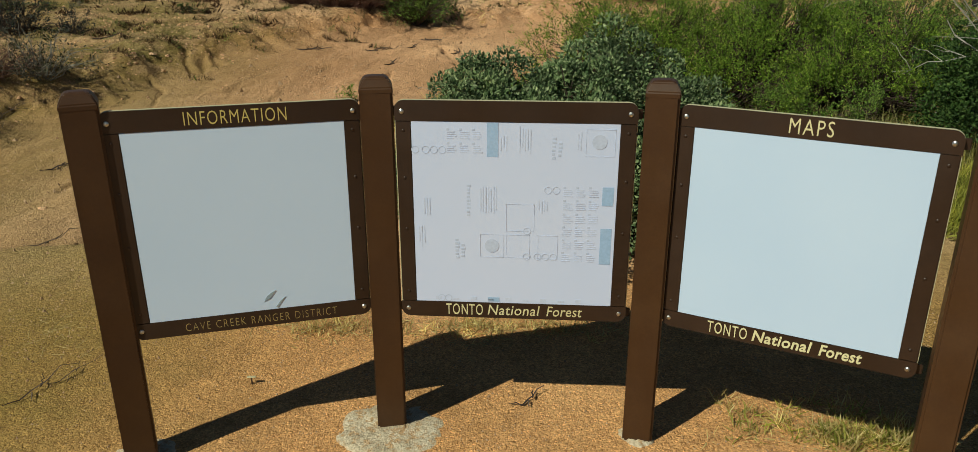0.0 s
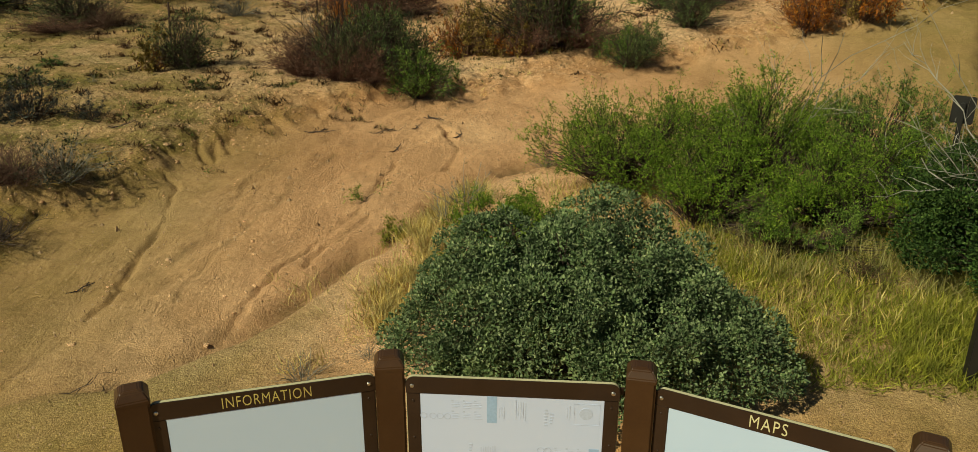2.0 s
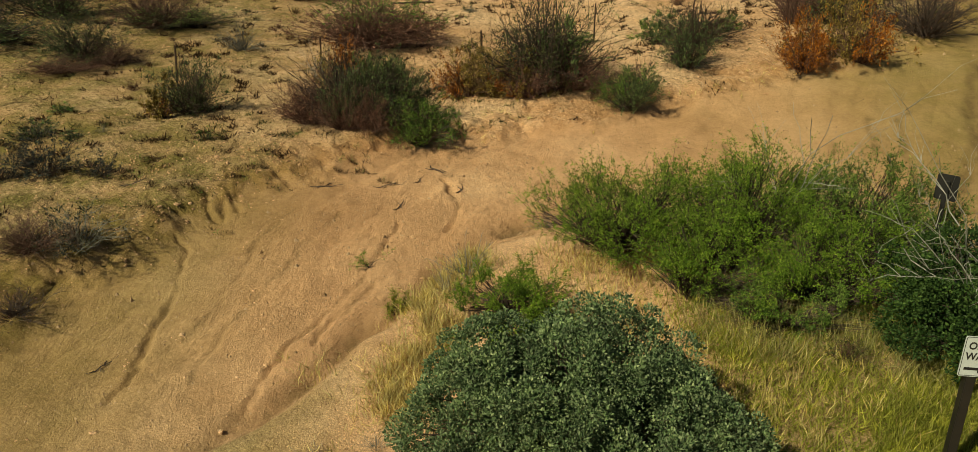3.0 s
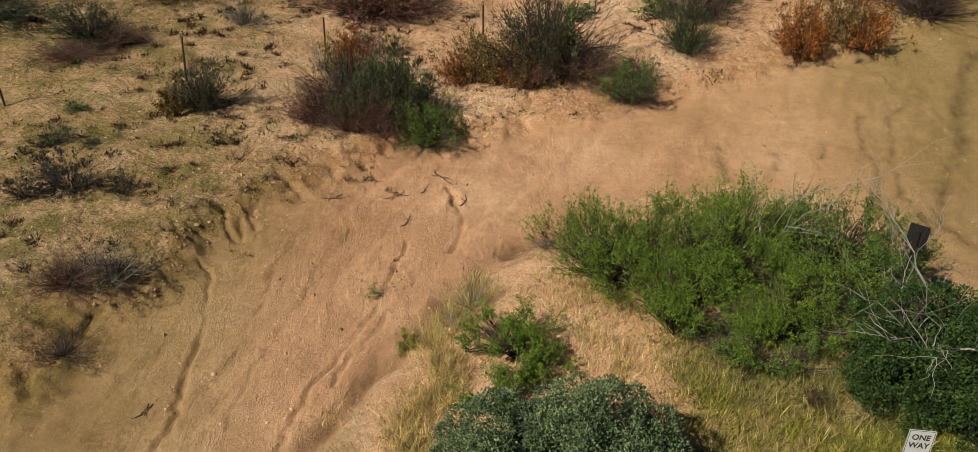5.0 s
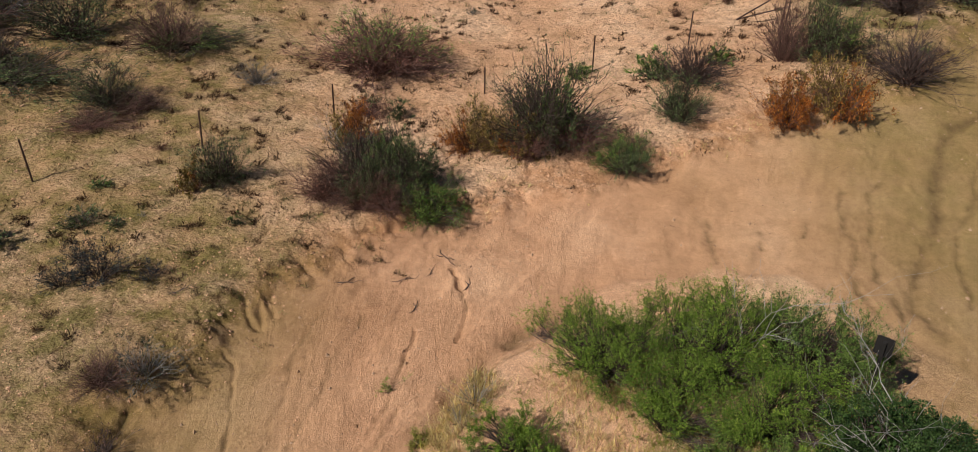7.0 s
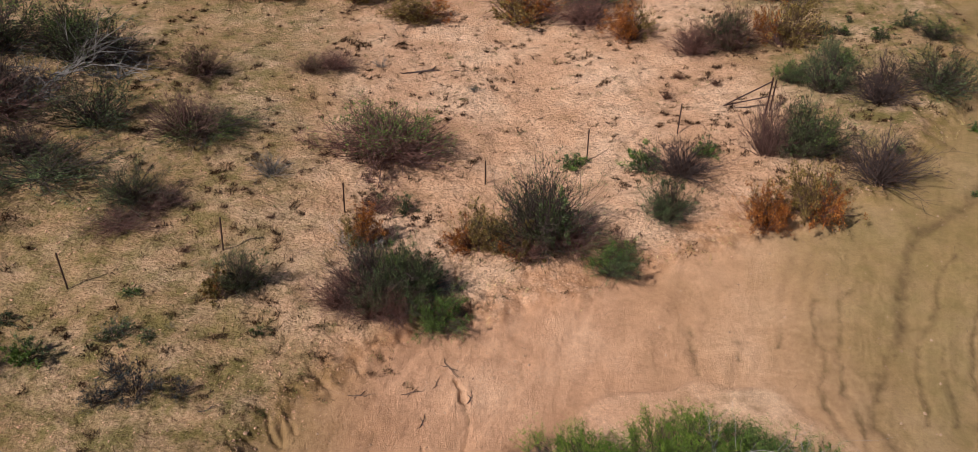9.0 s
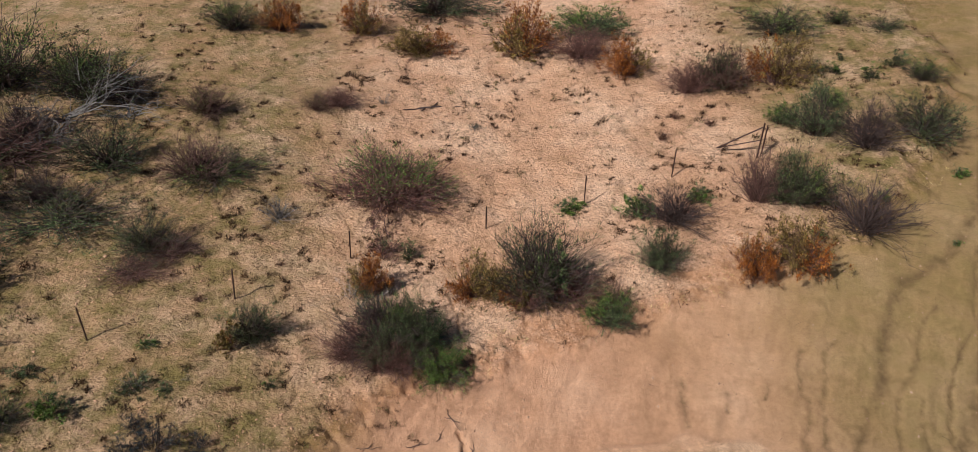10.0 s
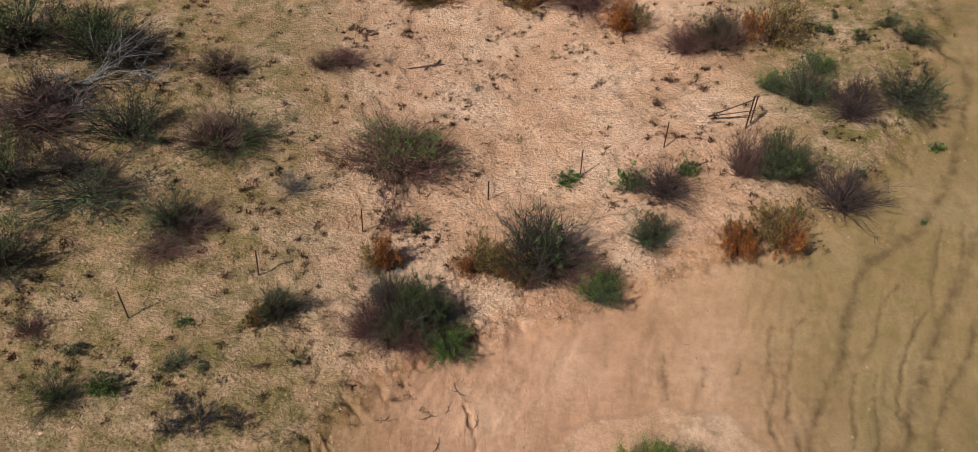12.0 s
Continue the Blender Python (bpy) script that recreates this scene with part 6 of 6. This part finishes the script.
grit(12000, (-13, -2.5, 7.5, 15.5), 0.008, 0.035, 426, "bank_crumbs", "crumbs of soil on the mossy bank", lambda a, b: hillside(a, b) * (0.25 + 0.75 * lumps(a, b, 0.5, 45)), SOIL)
near_rills = lambda x, y: np.clip(2.5 * grooves(x + 0.12, y, RILLS)[1] * step(0.4, 0.6, lumps(x, y, 0.5, 38)) + 0.12 * step(0.6, 0.8, lumps(x, y, 0.4, 39)), 0, 1) * step(0.5, 0.2, hillside(x, y))
grit(7000, (-6.5, 1.5, 7, 15.5), 0.010, 0.04, 425, "road_clods", "reddish broken clods of soil beside the rills", near_rills, SOIL, True)


def stick(x, y, turn, long, seed, thick=0.024):
    """A forked dead stick on the ground."""
    rng = np.random.default_rng(seed)
    thing = empty("stick", x, y, float(ground_z(x, y)), "dark forked dead stick lying on the ground", "stick", "dead sticks", turn)
    start = np.array([[0, 0, 0.012], [0, 0, 0.012], [long * 0.35, 0, 0.03], [long * 0.2, 0, 0.02]])
    end = np.array([[long, 0.03, 0.05], [-long * 0.3, 0.05, 0.02], [long * 0.6, long * 0.28, 0.04], [long * 0.05, -long * 0.2, 0.02]])
    v, f = rods(sway(start, end, 0.05, 5, rng, 0.05), long * thick, long * thick * 0.4)
    arrays("wood", v, f, TWIG_DARK, thing)


def marker_pin(x, y):
    """A small flat-headed pin standing in the soil."""
    pin = empty("marker_pin", x, y, float(ground_z(x, y)), "small pale flat-headed pin standing in gravel", "pin")
    part("stalk", box(bmesh.new(), -0.004, 0.004, -0.004, 0.004, -0.03, 0.05, 0.001), RUST, pin)
    part("head", box(bmesh.new(), -0.026, 0.026, -0.009, 0.009, 0.05, 0.056, 0.002), CREAM, pin)


marker_pin(-1.44, 4.13)
for k, (x, y, turn, long, thick) in enumerate(((0.2, 3.90, 40, 0.2, 0.035), (-4.81, 8.3, 60, 0.35, 0.03), (-0.58, 13.75, 75, 0.35, 0.045), (-1.63, 13.05, 70, 0.35, 0.04), (-1.18, 14.98, -64, 0.65, 0.022), (-1.37, 14.2, 75, 0.32, 0.035),
                                               (-2.75, 3.95, 62, 0.38, 0.014), (-2.62, 4.15, 55, 0.3, 0.013), (-3.9, 6.3, 45, 0.4, 0.015), (2.6, 23.3, 35, 0.9, 0.025), (-3.2, 30.9, 15, 1.8, 0.025), (-6.4, 13.0, 20, 0.5, 0.025),
                                               (-3.25, 13.85, 5, 0.55, 0.022), (-2.05, 13.95, 15, 0.5, 0.022))):
    stick(x, y, turn, long, 500 + k, thick)
